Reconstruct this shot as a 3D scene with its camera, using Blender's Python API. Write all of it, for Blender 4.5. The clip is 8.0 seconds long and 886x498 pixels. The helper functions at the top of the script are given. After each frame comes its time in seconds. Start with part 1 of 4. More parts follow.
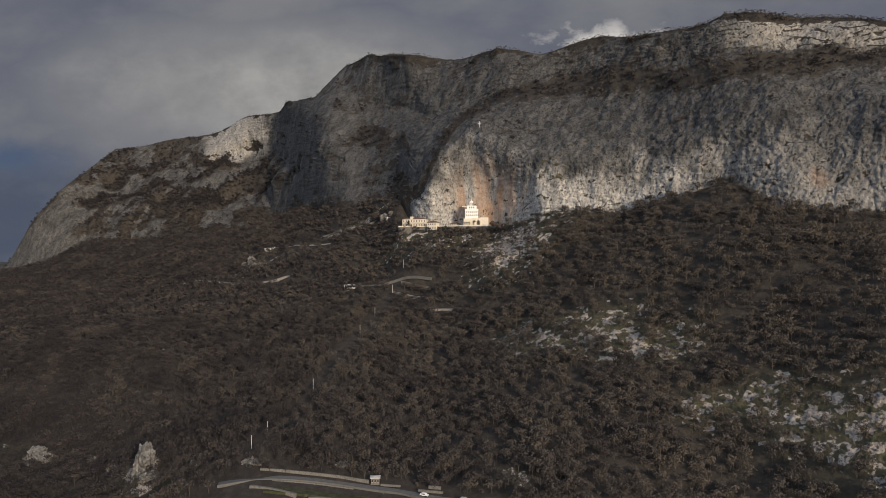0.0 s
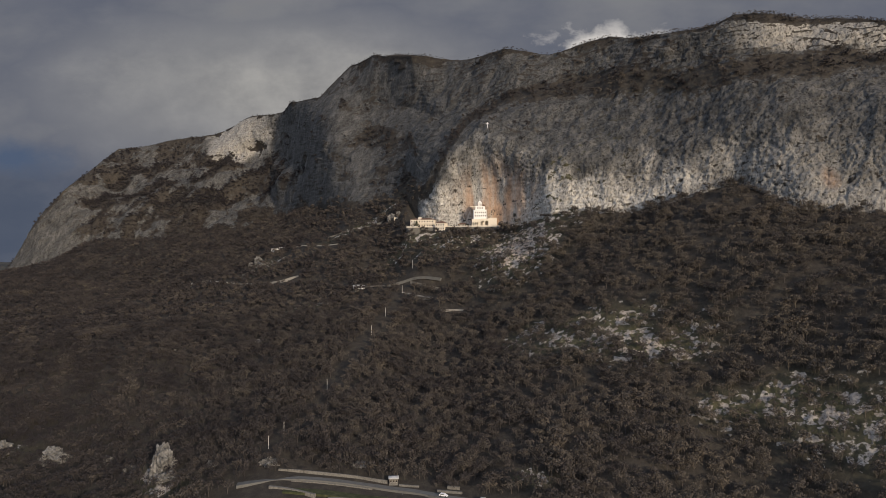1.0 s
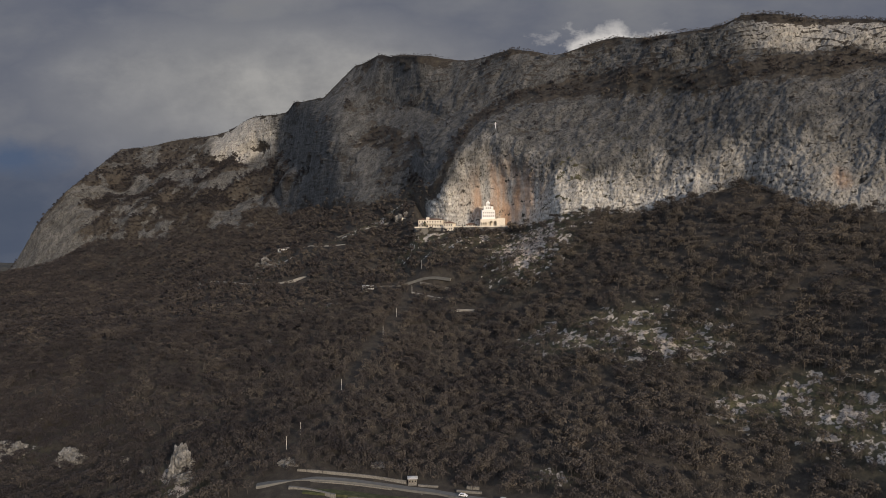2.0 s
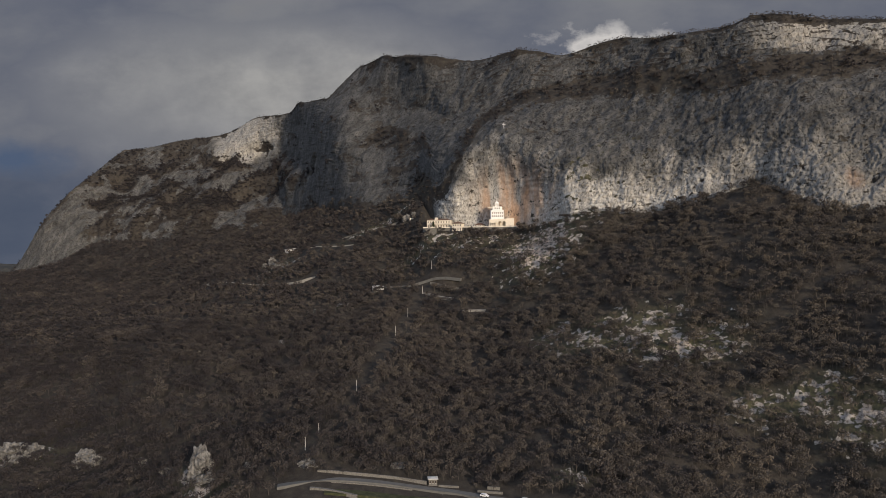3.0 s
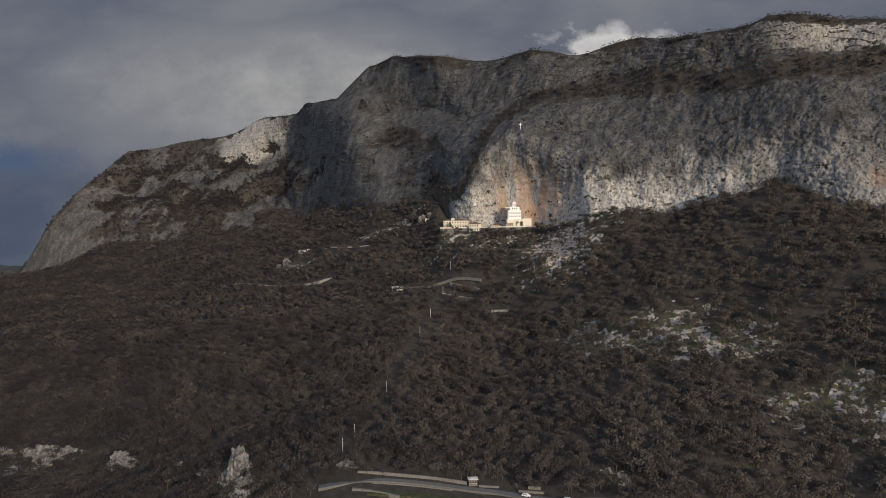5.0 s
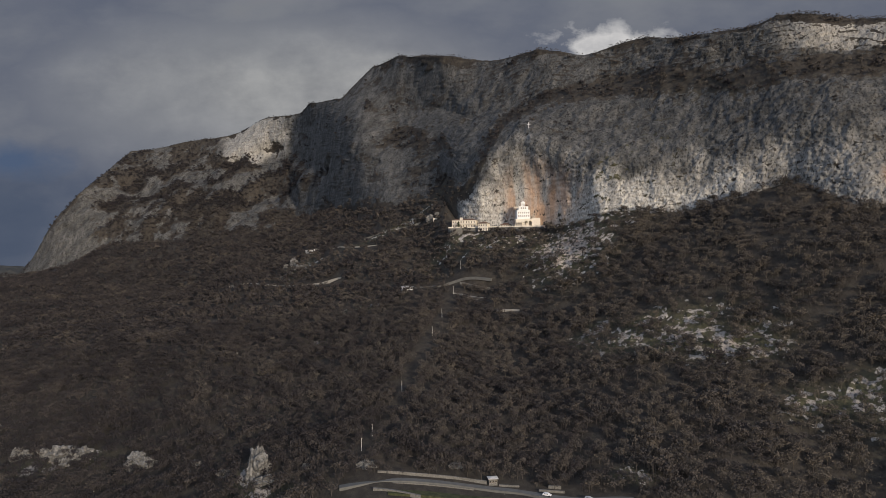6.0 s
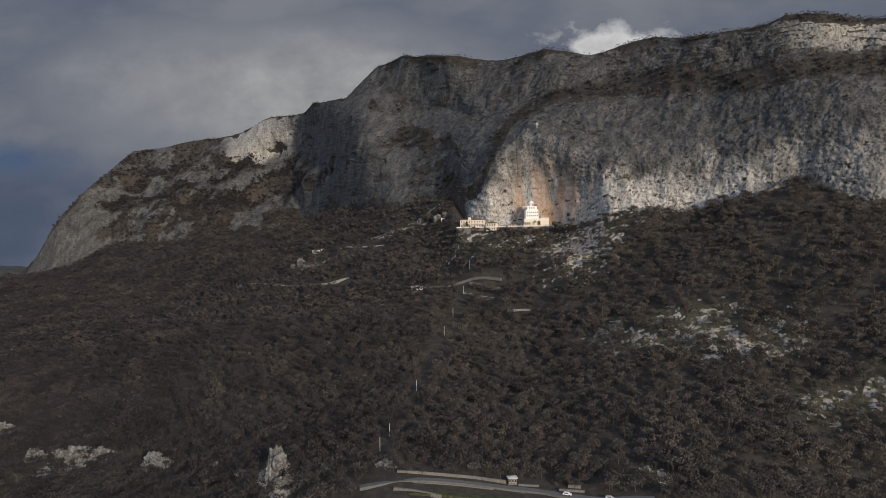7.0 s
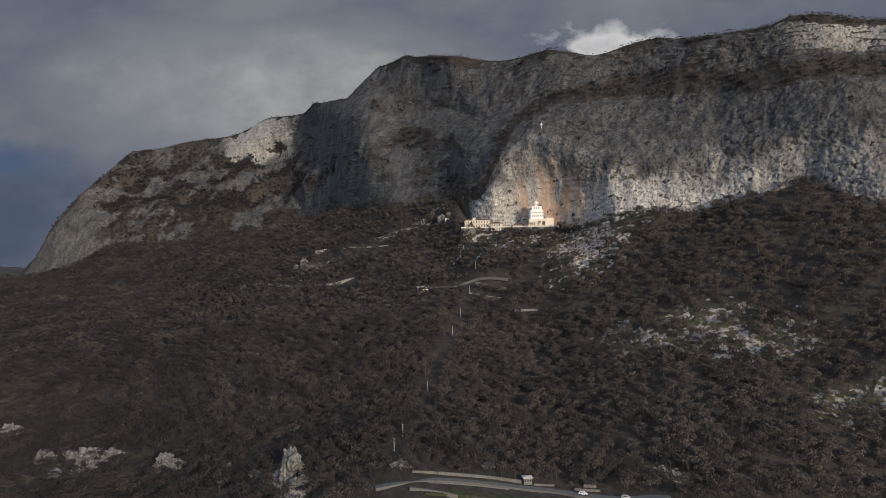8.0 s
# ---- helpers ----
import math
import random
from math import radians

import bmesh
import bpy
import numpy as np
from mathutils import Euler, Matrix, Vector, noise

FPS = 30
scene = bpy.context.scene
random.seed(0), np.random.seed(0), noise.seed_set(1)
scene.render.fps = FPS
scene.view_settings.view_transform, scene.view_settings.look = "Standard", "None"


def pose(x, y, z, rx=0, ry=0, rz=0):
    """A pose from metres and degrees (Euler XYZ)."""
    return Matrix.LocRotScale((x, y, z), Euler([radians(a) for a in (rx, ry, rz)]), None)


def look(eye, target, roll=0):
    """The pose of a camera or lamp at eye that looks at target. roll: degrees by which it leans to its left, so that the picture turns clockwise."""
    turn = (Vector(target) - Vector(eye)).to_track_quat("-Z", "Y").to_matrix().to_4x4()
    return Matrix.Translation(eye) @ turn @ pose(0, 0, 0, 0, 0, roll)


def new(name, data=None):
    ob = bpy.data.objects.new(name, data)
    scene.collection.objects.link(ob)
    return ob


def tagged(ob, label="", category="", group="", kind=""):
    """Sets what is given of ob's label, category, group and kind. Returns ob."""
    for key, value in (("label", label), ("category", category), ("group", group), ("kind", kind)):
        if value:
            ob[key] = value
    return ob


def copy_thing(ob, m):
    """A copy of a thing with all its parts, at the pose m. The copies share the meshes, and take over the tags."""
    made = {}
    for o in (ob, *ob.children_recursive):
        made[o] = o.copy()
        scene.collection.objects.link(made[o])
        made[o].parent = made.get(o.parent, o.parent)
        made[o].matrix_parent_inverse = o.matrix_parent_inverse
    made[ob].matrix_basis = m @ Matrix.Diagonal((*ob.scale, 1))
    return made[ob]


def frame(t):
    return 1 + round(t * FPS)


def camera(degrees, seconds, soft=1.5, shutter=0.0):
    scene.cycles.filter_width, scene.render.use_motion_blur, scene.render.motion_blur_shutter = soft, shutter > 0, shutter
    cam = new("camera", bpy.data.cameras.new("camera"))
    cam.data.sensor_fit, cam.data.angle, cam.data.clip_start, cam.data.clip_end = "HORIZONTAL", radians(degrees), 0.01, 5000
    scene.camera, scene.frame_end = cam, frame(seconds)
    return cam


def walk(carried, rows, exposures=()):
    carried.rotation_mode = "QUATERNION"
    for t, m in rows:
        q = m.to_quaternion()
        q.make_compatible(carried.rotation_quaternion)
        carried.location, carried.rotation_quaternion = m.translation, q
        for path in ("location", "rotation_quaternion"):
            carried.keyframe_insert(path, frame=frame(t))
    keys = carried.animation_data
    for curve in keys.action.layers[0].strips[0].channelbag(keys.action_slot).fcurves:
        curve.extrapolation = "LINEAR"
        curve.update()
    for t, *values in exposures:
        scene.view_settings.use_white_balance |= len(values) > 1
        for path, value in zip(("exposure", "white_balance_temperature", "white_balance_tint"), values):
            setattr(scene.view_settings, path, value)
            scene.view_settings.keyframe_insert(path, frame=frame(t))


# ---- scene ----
cam = camera(67.2, 8.0, 0.65)
METRES, EYE, TILT, LEAN, TURN = 85.0, 130.0, 0.0, 0.0, 0.0
ROWS = [
    (0.0, 0.0, 0.0, 0.0, 0.0, 0.0, 0.0),
    (0.5, -0.0562, -0.0016, 0.0013, -0.07, 0.01, -0.02),
    (1.0, -0.119, -0.0042, 0.0024, -0.15, 0.02, -0.02),
    (1.5, -0.1778, -0.0068, 0.0029, -0.23, 0.03, -0.0),
    (3.0, -0.3678, -0.0122, 0.0086, -0.48, 0.02, 0.17),
    (3.5, -0.4294, -0.0146, 0.0109, -0.56, 0.02, 0.23),
    (4.0, -0.496, -0.0168, 0.013, -0.65, 0.01, 0.3),
    (4.5, -0.5581, -0.0182, 0.0146, -0.74, 0.01, 0.35),
    (6.0, -0.7519, -0.0234, 0.0205, -1.01, -0.05, 0.49),
    (6.5, -0.8122, -0.0239, 0.0211, -1.1, -0.07, 0.51),
    (7.0, -0.8785, -0.0239, 0.022, -1.19, -0.07, 0.55),
    (7.5, -0.9368, -0.0246, 0.023, -1.33, -0.07, 0.58),
    (8.0, -0.9992, -0.0245, 0.0226, -1.64, -0.05, 0.61),
]
walk(cam, [(t, pose(0, 0, EYE, TILT, LEAN, TURN) @ pose(METRES * x, METRES * y, METRES * z, 90 + pitch, roll, yaw)) for t, x, y, z, yaw, pitch, roll in ROWS],
     [(0.0, 0.0, 6700, 12), (4.0, 0.0, 6520, 12), (8.0, 0.0, 6270, 11)])

# ---- light: low winter sun from behind and to the right, sky half covered ----
SUN_AZ, SUN_EL = 60.0, 13.0          # degrees from +x towards -y; above the horizon
to_sun = Vector((math.cos(radians(SUN_AZ)) * math.cos(radians(SUN_EL)),
                 -math.sin(radians(SUN_AZ)) * math.cos(radians(SUN_EL)), math.sin(radians(SUN_EL))))
world = bpy.data.worlds.new("overcast_sky")
world.use_nodes = True
scene.world = world
wt = world.node_tree
sky = wt.nodes.new("ShaderNodeTexSky")
sky.sky_type, sky.sun_disc = "NISHITA", False
sky.sun_elevation, sky.sun_rotation = radians(SUN_EL), math.atan2(to_sun.x, to_sun.y)
veil = wt.nodes.new("ShaderNodeMix")          # the cloud cover greys the sky
veil.data_type = "RGBA"
veil.inputs[0].default_value, veil.inputs[7].default_value = 0.7, (2.5, 2.85, 3.75, 1)
wt.links.new(sky.outputs[0], veil.inputs[6])
wt.links.new(veil.outputs[2], wt.nodes["Background"].inputs[0])
wt.nodes["Background"].inputs[1].default_value = 0.185
sun = new("sun", bpy.data.lights.new("sun", "SUN"))
sun.data.energy, sun.data.angle, sun.data.color = 3.7, radians(5), (1.0, 0.85, 0.67)
sun.matrix_world = look(to_sun * 1000, (0, 0, 0))


# ---- materials ----
def material(name, rough=0.9, metal=0.0):
    m = bpy.data.materials.new(name)
    m.use_nodes = True
    b = m.node_tree.nodes["Principled BSDF"]
    b.inputs["Roughness"].default_value, b.inputs["Metallic"].default_value = rough, metal
    b.inputs["Specular IOR Level"].default_value = 0.2
    return m, m.node_tree, b


def node(t, kind, **sets):
    n = t.nodes.new(kind)
    for k, v in sets.items():
        n.inputs[k.replace("_", " ")].default_value = v
    return n


def ramp(t, source, stops):
    n = t.nodes.new("ShaderNodeValToRGB")
    e = n.color_ramp.elements
    while len(e) < len(stops):
        e.new(0.5)
    for q, (at, col) in zip(e, stops):
        q.position, q.color = at, (*col, 1)
    t.links.new(source, n.inputs[0])
    return n.outputs[0]


def grain(t, scale, stretch=(1, 1, 1), detail=6, rough=0.6):
    """Noise at real size: scale is the size of its lumps in metres."""
    co = t.nodes.new("ShaderNodeTexCoord")
    mp = t.nodes.new("ShaderNodeMapping")
    mp.inputs["Scale"].default_value = [s / scale for s in stretch]
    n = node(t, "ShaderNodeTexNoise", Scale=1.0, Detail=detail, Roughness=rough)
    t.links.new(co.outputs["Object"], mp.inputs[0])
    t.links.new(mp.outputs[0], n.inputs["Vector"])
    return n.outputs["Fac"]


def mixed(t, fac, a, b, how="MIX"):
    n = t.nodes.new("ShaderNodeMix")
    n.data_type, n.blend_type = "RGBA", how
    for s, i in ((fac, 0), (a, 6), (b, 7)):
        if isinstance(s, (int, float)):
            n.inputs[i].default_value = s
        elif isinstance(s, tuple):
            n.inputs[i].default_value = (*s, 1)
        else:
            t.links.new(s, n.inputs[i])
    return n.outputs[2]


def bumped(t, b, source, strength, dist):
    n = node(t, "ShaderNodeBump", Strength=strength, Distance=dist)
    t.links.new(source, n.inputs["Height"])
    t.links.new(n.outputs[0], b.inputs["Normal"])


def attribute(t, name):
    n = t.nodes.new("ShaderNodeAttribute")
    n.attribute_name = name
    return n.outputs["Fac"]


def land_material():
    """Limestone, forest soil and ochre stains, told apart by what lies where."""
    m, t, b = material("land", 0.95)
    streak = ramp(t, grain(t, 6, (1, 1, 0.16), 9, 0.7), [(0.30, (0.30, 0.292, 0.272)), (0.5, (0.54, 0.518, 0.465)), (0.68, (0.68, 0.645, 0.575))])
    fine = ramp(t, grain(t, 1.6, (1, 1, 0.6), 8, 0.75), [(0.36, (0.38, 0.38, 0.39)), (0.55, (1, 1, 1))])
    pits = ramp(t, grain(t, 3.0, (1, 1, 0.4), 6, 0.8), [(0.35, (0.42, 0.41, 0.40)), (0.44, (1, 1, 1))])
    pocks = ramp(t, grain(t, 1.5, (1, 1, 0.6), 4, 0.65), [(0.40, (0.14, 0.135, 0.13)), (0.45, (1, 1, 1))])
    stone = mixed(t, 0.85, mixed(t, 0.7, streak, fine, "MULTIPLY"), mixed(t, 0.9, pits, pocks, "MULTIPLY"), "MULTIPLY")
    ochre = ramp(t, grain(t, 9, (1, 1, 0.15), 7, 0.6), [(0.3, (0.46, 0.29, 0.18)), (0.5, (0.64, 0.43, 0.29)), (0.7, (0.68, 0.59, 0.49))])
    stone = mixed(t, attribute(t, "ochre"), stone, mixed(t, 0.5, ochre, fine, "MULTIPLY"))
    # mottled grey over weathered rock, also darkening it for cloud shade
    shade_grey = ramp(t, grain(t, 14, (1, 1, 0.6), 8, 0.7), [(0.3, (0.085, 0.089, 0.096)), (0.65, (0.245, 0.252, 0.265))])
    stone = mixed(t, attribute(t, "shade_grey"), stone, mixed(t, 1.0, stone, shade_grey, "MULTIPLY"))
    soil = ramp(t, grain(t, 5, (1, 1, 1), 8, 0.7), [(0.3, (0.026, 0.023, 0.020)), (0.55, (0.050, 0.044, 0.037)), (0.75, (0.08, 0.072, 0.052))])
    dry = ramp(t, grain(t, 3, (1, 1, 1), 7, 0.7), [(0.3, (0.045, 0.047, 0.024)), (0.6, (0.10, 0.096, 0.055)), (0.75, (0.16, 0.14, 0.09))])
    soil = mixed(t, attribute(t, "grass"), soil, dry)
    edge = node(t, "ShaderNodeMath")
    edge.operation = "MULTIPLY_ADD"
    edge.inputs[1].default_value = 1.5
    t.links.new(grain(t, 2.8, (1, 1, 1), 6, 0.65), edge.inputs[0])
    t.links.new(attribute(t, "rock"), edge.inputs[2])
    third = t.nodes.new("ShaderNodeMapRange")
    third.inputs["From Min"].default_value, third.inputs["From Max"].default_value = 1.17, 1.27
    t.links.new(edge.outputs[0], third.inputs["Value"])
    fac = third.outputs[0]
    t.links.new(mixed(t, fac, soil, stone), b.inputs["Base Color"])
    bumped(t, b, grain(t, 2.2, (1, 1, 0.45), 10, 0.8), 0.9, 1.1)
    return m


def speckled(name, cols, size, rough=0.9, bump=0.05, stretch=(1, 1, 1)):
    m, t, b = material(name, rough)
    g = grain(t, size, stretch)
    t.links.new(ramp(t, g, [(0.3, cols[0]), (0.5, cols[1]), (0.7, cols[2])]), b.inputs["Base Color"])
    bumped(t, b, g, 0.6, bump)
    return m


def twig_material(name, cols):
    """Bark and twigs; each tree has its own tone, darker to the left for cloud shade."""
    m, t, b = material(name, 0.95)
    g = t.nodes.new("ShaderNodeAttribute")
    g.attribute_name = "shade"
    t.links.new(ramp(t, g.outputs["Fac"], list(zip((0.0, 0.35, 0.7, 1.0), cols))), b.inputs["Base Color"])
    return m


def plain(name, colour, rough=0.8, vary=0.25, size=0.8):
    return speckled(name, tuple(tuple(c * q for c in colour) for q in (1 - vary, 1.0, 1 + vary * 0.6)), size, rough, 0.02)


def cloud_material():
    """The cloud bank far behind the mountain: slate gaps, grey veil, pale and sunlit heaps."""
    m = bpy.data.materials.new("cloud_bank")
    m.use_nodes = True
    t = m.node_tree
    t.nodes.remove(t.nodes["Principled BSDF"])

    def heap(x, z, rx, rz, ragged, source, lo, hi):
        co = t.nodes.new("ShaderNodeTexCoord")
        mp = t.nodes.new("ShaderNodeMapping")
        mp.inputs["Location"].default_value, mp.inputs["Scale"].default_value = (-x / rx, 0, -z / rz), (1 / rx, 0, 1 / rz)
        ln = t.nodes.new("ShaderNodeVectorMath")
        ln.operation = "LENGTH"
        t.links.new(co.outputs["Object"], mp.inputs[0]), t.links.new(mp.outputs[0], ln.inputs[0])
        ad = t.nodes.new("ShaderNodeMath")
        ad.operation, ad.inputs[1].default_value = "MULTIPLY_ADD", ragged / 3
        third = t.nodes.new("ShaderNodeMath")
        third.operation, third.inputs[1].default_value = "DIVIDE", 3.0
        t.links.new(ln.outputs["Value"], third.inputs[0])
        t.links.new(source, ad.inputs[0]), t.links.new(third.outputs[0], ad.inputs[2])
        return ramp(t, ad.outputs[0], [(lo / 3, (1, 1, 1)), (hi / 3, (0, 0, 0))])

    big, small = grain(t, 620, (0.6, 1, 1.3), 7, 0.55), grain(t, 150, (0.8, 1, 1.2), 8, 0.6)
    base = ramp(t, big, [(0.30, (0.085, 0.104, 0.150)), (0.47, (0.128, 0.142, 0.178)), (0.62, (0.190, 0.20, 0.22)), (0.8, (0.22, 0.22, 0.22))])
    pale = ramp(t, small, [(0.3, (0.235, 0.24, 0.245)), (0.7, (0.37, 0.37, 0.36))])
    col = mixed(t, heap(-620, 700, 960, 340, 2.2, big, 1.35, 2.05), base, pale)
    slate = ramp(t, big, [(0.3, (0.055, 0.075, 0.12)), (0.7, (0.105, 0.125, 0.165))])
    col = mixed(t, heap(-1620, 230, 520, 300, 1.6, big, 1.1, 1.7), col, slate)
    col = mixed(t, heap(-1560, 455, 260, 75, 1.6, small, 1.0, 1.9), col, (0.075, 0.108, 0.175))
    col = mixed(t, heap(610, 850, 245, 92, 2.4, small, 1.85, 2.25), col, ramp(t, small, [(0.3, (0.36, 0.36, 0.37)), (0.65, (0.66, 0.64, 0.61))]))
    em = t.nodes.new("ShaderNodeEmission")
    t.links.new(col, em.inputs[0]), t.links.new(em.outputs[0], t.nodes["Material Output"].inputs[0])
    return m


LAND = land_material()
BOULDER = speckled("limestone", ((0.035, 0.035, 0.034), (0.12, 0.117, 0.11), (0.24, 0.235, 0.222)), 2.2, 0.95, 0.6)
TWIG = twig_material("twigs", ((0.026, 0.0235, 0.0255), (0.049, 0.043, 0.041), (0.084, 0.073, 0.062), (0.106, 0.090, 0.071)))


# ---- noise ----
TABLE = np.random.RandomState(7).permutation(256)
GRAD = np.random.RandomState(8).normal(size=(256, 3))
GRAD /= np.linalg.norm(GRAD, axis=1)[:, None]


def lumps(p):
    """Gradient noise, about -1 to 1, at an array of places."""
    i = np.floor(p).astype(np.int64)
    f = p - i
    w = f * f * f * (f * (f * 6 - 15) + 10)
    total = np.zeros(p.shape[:-1])
    for dx in (0, 1):
        for dy in (0, 1):
            for dz in (0, 1):
                h = TABLE[(TABLE[(TABLE[(i[..., 0] + dx) & 255] + i[..., 1] + dy) & 255] + i[..., 2] + dz) & 255]
                g = GRAD[h]
                dot = g[..., 0] * (f[..., 0] - dx) + g[..., 1] * (f[..., 1] - dy) + g[..., 2] * (f[..., 2] - dz)
                total += dot * (w[..., 0] if dx else 1 - w[..., 0]) * (w[..., 1] if dy else 1 - w[..., 1]) * (w[..., 2] if dz else 1 - w[..., 2])
    return total * 1.5


def fbm(p, octaves=3, gain=0.5):
    return sum(lumps(p * 2.03 ** k + 17.3 * k) * gain ** k for k in range(octaves))


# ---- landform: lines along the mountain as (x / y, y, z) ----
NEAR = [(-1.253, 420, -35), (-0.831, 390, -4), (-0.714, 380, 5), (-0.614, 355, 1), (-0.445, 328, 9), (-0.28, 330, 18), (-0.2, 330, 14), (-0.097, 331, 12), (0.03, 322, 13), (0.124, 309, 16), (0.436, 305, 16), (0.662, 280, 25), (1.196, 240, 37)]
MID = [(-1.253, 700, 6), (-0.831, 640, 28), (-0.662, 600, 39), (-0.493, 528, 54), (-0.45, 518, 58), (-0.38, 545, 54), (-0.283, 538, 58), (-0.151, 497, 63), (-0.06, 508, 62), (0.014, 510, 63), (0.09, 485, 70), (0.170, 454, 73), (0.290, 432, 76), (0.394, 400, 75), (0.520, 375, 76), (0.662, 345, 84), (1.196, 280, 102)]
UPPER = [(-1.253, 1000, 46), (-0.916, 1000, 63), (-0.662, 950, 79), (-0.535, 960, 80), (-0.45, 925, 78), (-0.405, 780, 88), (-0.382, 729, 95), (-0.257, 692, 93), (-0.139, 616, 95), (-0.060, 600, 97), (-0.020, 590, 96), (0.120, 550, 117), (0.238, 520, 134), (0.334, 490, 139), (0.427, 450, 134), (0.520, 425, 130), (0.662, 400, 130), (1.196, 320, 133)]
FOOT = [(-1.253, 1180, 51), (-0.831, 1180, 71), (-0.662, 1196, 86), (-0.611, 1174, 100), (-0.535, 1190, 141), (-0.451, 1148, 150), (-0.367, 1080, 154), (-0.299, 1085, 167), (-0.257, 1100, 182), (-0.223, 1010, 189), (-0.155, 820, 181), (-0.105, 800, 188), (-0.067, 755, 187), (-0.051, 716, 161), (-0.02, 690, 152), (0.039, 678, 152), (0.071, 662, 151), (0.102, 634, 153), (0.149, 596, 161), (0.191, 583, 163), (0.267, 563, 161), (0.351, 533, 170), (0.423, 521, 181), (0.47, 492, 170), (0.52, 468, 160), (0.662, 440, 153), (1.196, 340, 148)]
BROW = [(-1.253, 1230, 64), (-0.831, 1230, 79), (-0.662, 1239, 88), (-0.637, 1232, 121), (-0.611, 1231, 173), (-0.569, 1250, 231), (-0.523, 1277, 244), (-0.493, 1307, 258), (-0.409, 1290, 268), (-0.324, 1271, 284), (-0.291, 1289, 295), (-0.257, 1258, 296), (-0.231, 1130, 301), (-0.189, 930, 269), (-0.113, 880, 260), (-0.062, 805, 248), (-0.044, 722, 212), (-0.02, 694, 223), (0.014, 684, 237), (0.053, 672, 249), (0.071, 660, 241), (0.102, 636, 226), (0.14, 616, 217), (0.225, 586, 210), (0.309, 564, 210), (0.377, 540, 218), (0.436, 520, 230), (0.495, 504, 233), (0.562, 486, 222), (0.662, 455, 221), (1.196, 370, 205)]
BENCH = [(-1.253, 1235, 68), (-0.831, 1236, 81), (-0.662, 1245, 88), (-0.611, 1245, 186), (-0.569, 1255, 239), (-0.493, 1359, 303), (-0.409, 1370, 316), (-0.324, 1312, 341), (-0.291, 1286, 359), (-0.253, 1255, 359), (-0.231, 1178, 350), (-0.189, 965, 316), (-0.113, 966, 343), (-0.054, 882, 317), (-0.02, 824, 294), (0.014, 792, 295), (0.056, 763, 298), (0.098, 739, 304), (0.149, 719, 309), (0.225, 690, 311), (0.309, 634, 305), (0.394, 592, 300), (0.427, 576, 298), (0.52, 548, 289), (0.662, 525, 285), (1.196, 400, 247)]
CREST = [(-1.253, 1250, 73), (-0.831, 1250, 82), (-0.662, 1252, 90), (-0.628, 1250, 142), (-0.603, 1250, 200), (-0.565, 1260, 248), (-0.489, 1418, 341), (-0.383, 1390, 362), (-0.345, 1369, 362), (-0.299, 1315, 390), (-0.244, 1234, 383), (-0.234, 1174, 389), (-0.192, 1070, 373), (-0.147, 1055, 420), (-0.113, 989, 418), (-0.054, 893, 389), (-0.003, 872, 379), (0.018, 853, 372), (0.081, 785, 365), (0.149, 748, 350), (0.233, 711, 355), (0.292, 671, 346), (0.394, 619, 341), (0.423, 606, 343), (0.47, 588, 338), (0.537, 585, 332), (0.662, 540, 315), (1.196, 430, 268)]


def line(pts, k, spread):
    """y and z of a line at each bearing k, slightly rounded at its corners."""
    a = np.array(pts)
    out = []
    for c in (1, 2):
        v = np.interp(k, a[:, 0], a[:, c])
        pad = np.pad(v, spread, mode="edge")
        v = np.convolve(pad, np.ones(2 * spread + 1) / (2 * spread + 1), "valid")
        wide = np.convolve(np.pad(v, 14, mode="edge"), np.ones(29) / 29, "valid")
        w = smooth(-k, 0.07, 0.10) * (1 - smooth(-k, 0.225, 0.245)) * (spread > 1)      # the shoulder is rounded
        out.append(v * (1 - w) + wide * w)
    return out


K = np.concatenate([np.arange(-1.15, -0.72, 0.009), np.arange(-0.72, 0.70, 0.0017), np.arange(0.70, 1.13, 0.009)])
STEPS = [4, 16, 70, 64, 46, 110, 90, 64, 6, 4]      # rows from line to line, valley to the far side
NAMES = ["valley", "low", "near", "mid", "upper", "foot", "brow", "bench", "crest", "back", "far"]


# how the slope below the cliffs swells (under 1) or sags (over 1), along the mountain
LAG = ((-0.44, -0.40, -0.32, -0.29, -0.26, -0.22, -0.19, -0.14, -0.105, -0.085, -0.06, -0.045, -0.02, 0.04, 0.1), (1.0, 1.5, 1.6, 1.0, 0.8, 0.75, 0.9, 1.25, 1.4, 1.25, 0.85, 0.62, 0.55, 0.75, 1.0))


def landform():
    flat = np.ones_like(K)
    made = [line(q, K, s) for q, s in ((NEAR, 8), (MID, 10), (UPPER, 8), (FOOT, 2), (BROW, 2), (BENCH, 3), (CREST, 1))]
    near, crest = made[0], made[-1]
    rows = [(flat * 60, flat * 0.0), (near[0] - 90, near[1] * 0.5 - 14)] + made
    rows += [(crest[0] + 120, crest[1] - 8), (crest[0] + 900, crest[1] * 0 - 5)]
    ys, zs, vs = [], [], []
    for r, n in enumerate(STEPS):
        for i in range(n):
            f = i / n
            ys.append(rows[r][0] * (1 - f) + rows[r + 1][0] * f)
            g = f ** np.interp(K, *LAG) if r == 4 else f
            zs.append(rows[r][1] * (1 - g) + rows[r + 1][1] * g)
            vs.append(r + f)
    ys.append(rows[-1][0]), zs.append(rows[-1][1]), vs.append(len(STEPS))
    y, z = np.array(ys), np.array(zs)
    return np.stack([K[None, :] * y, y, z], -1), np.array(vs)


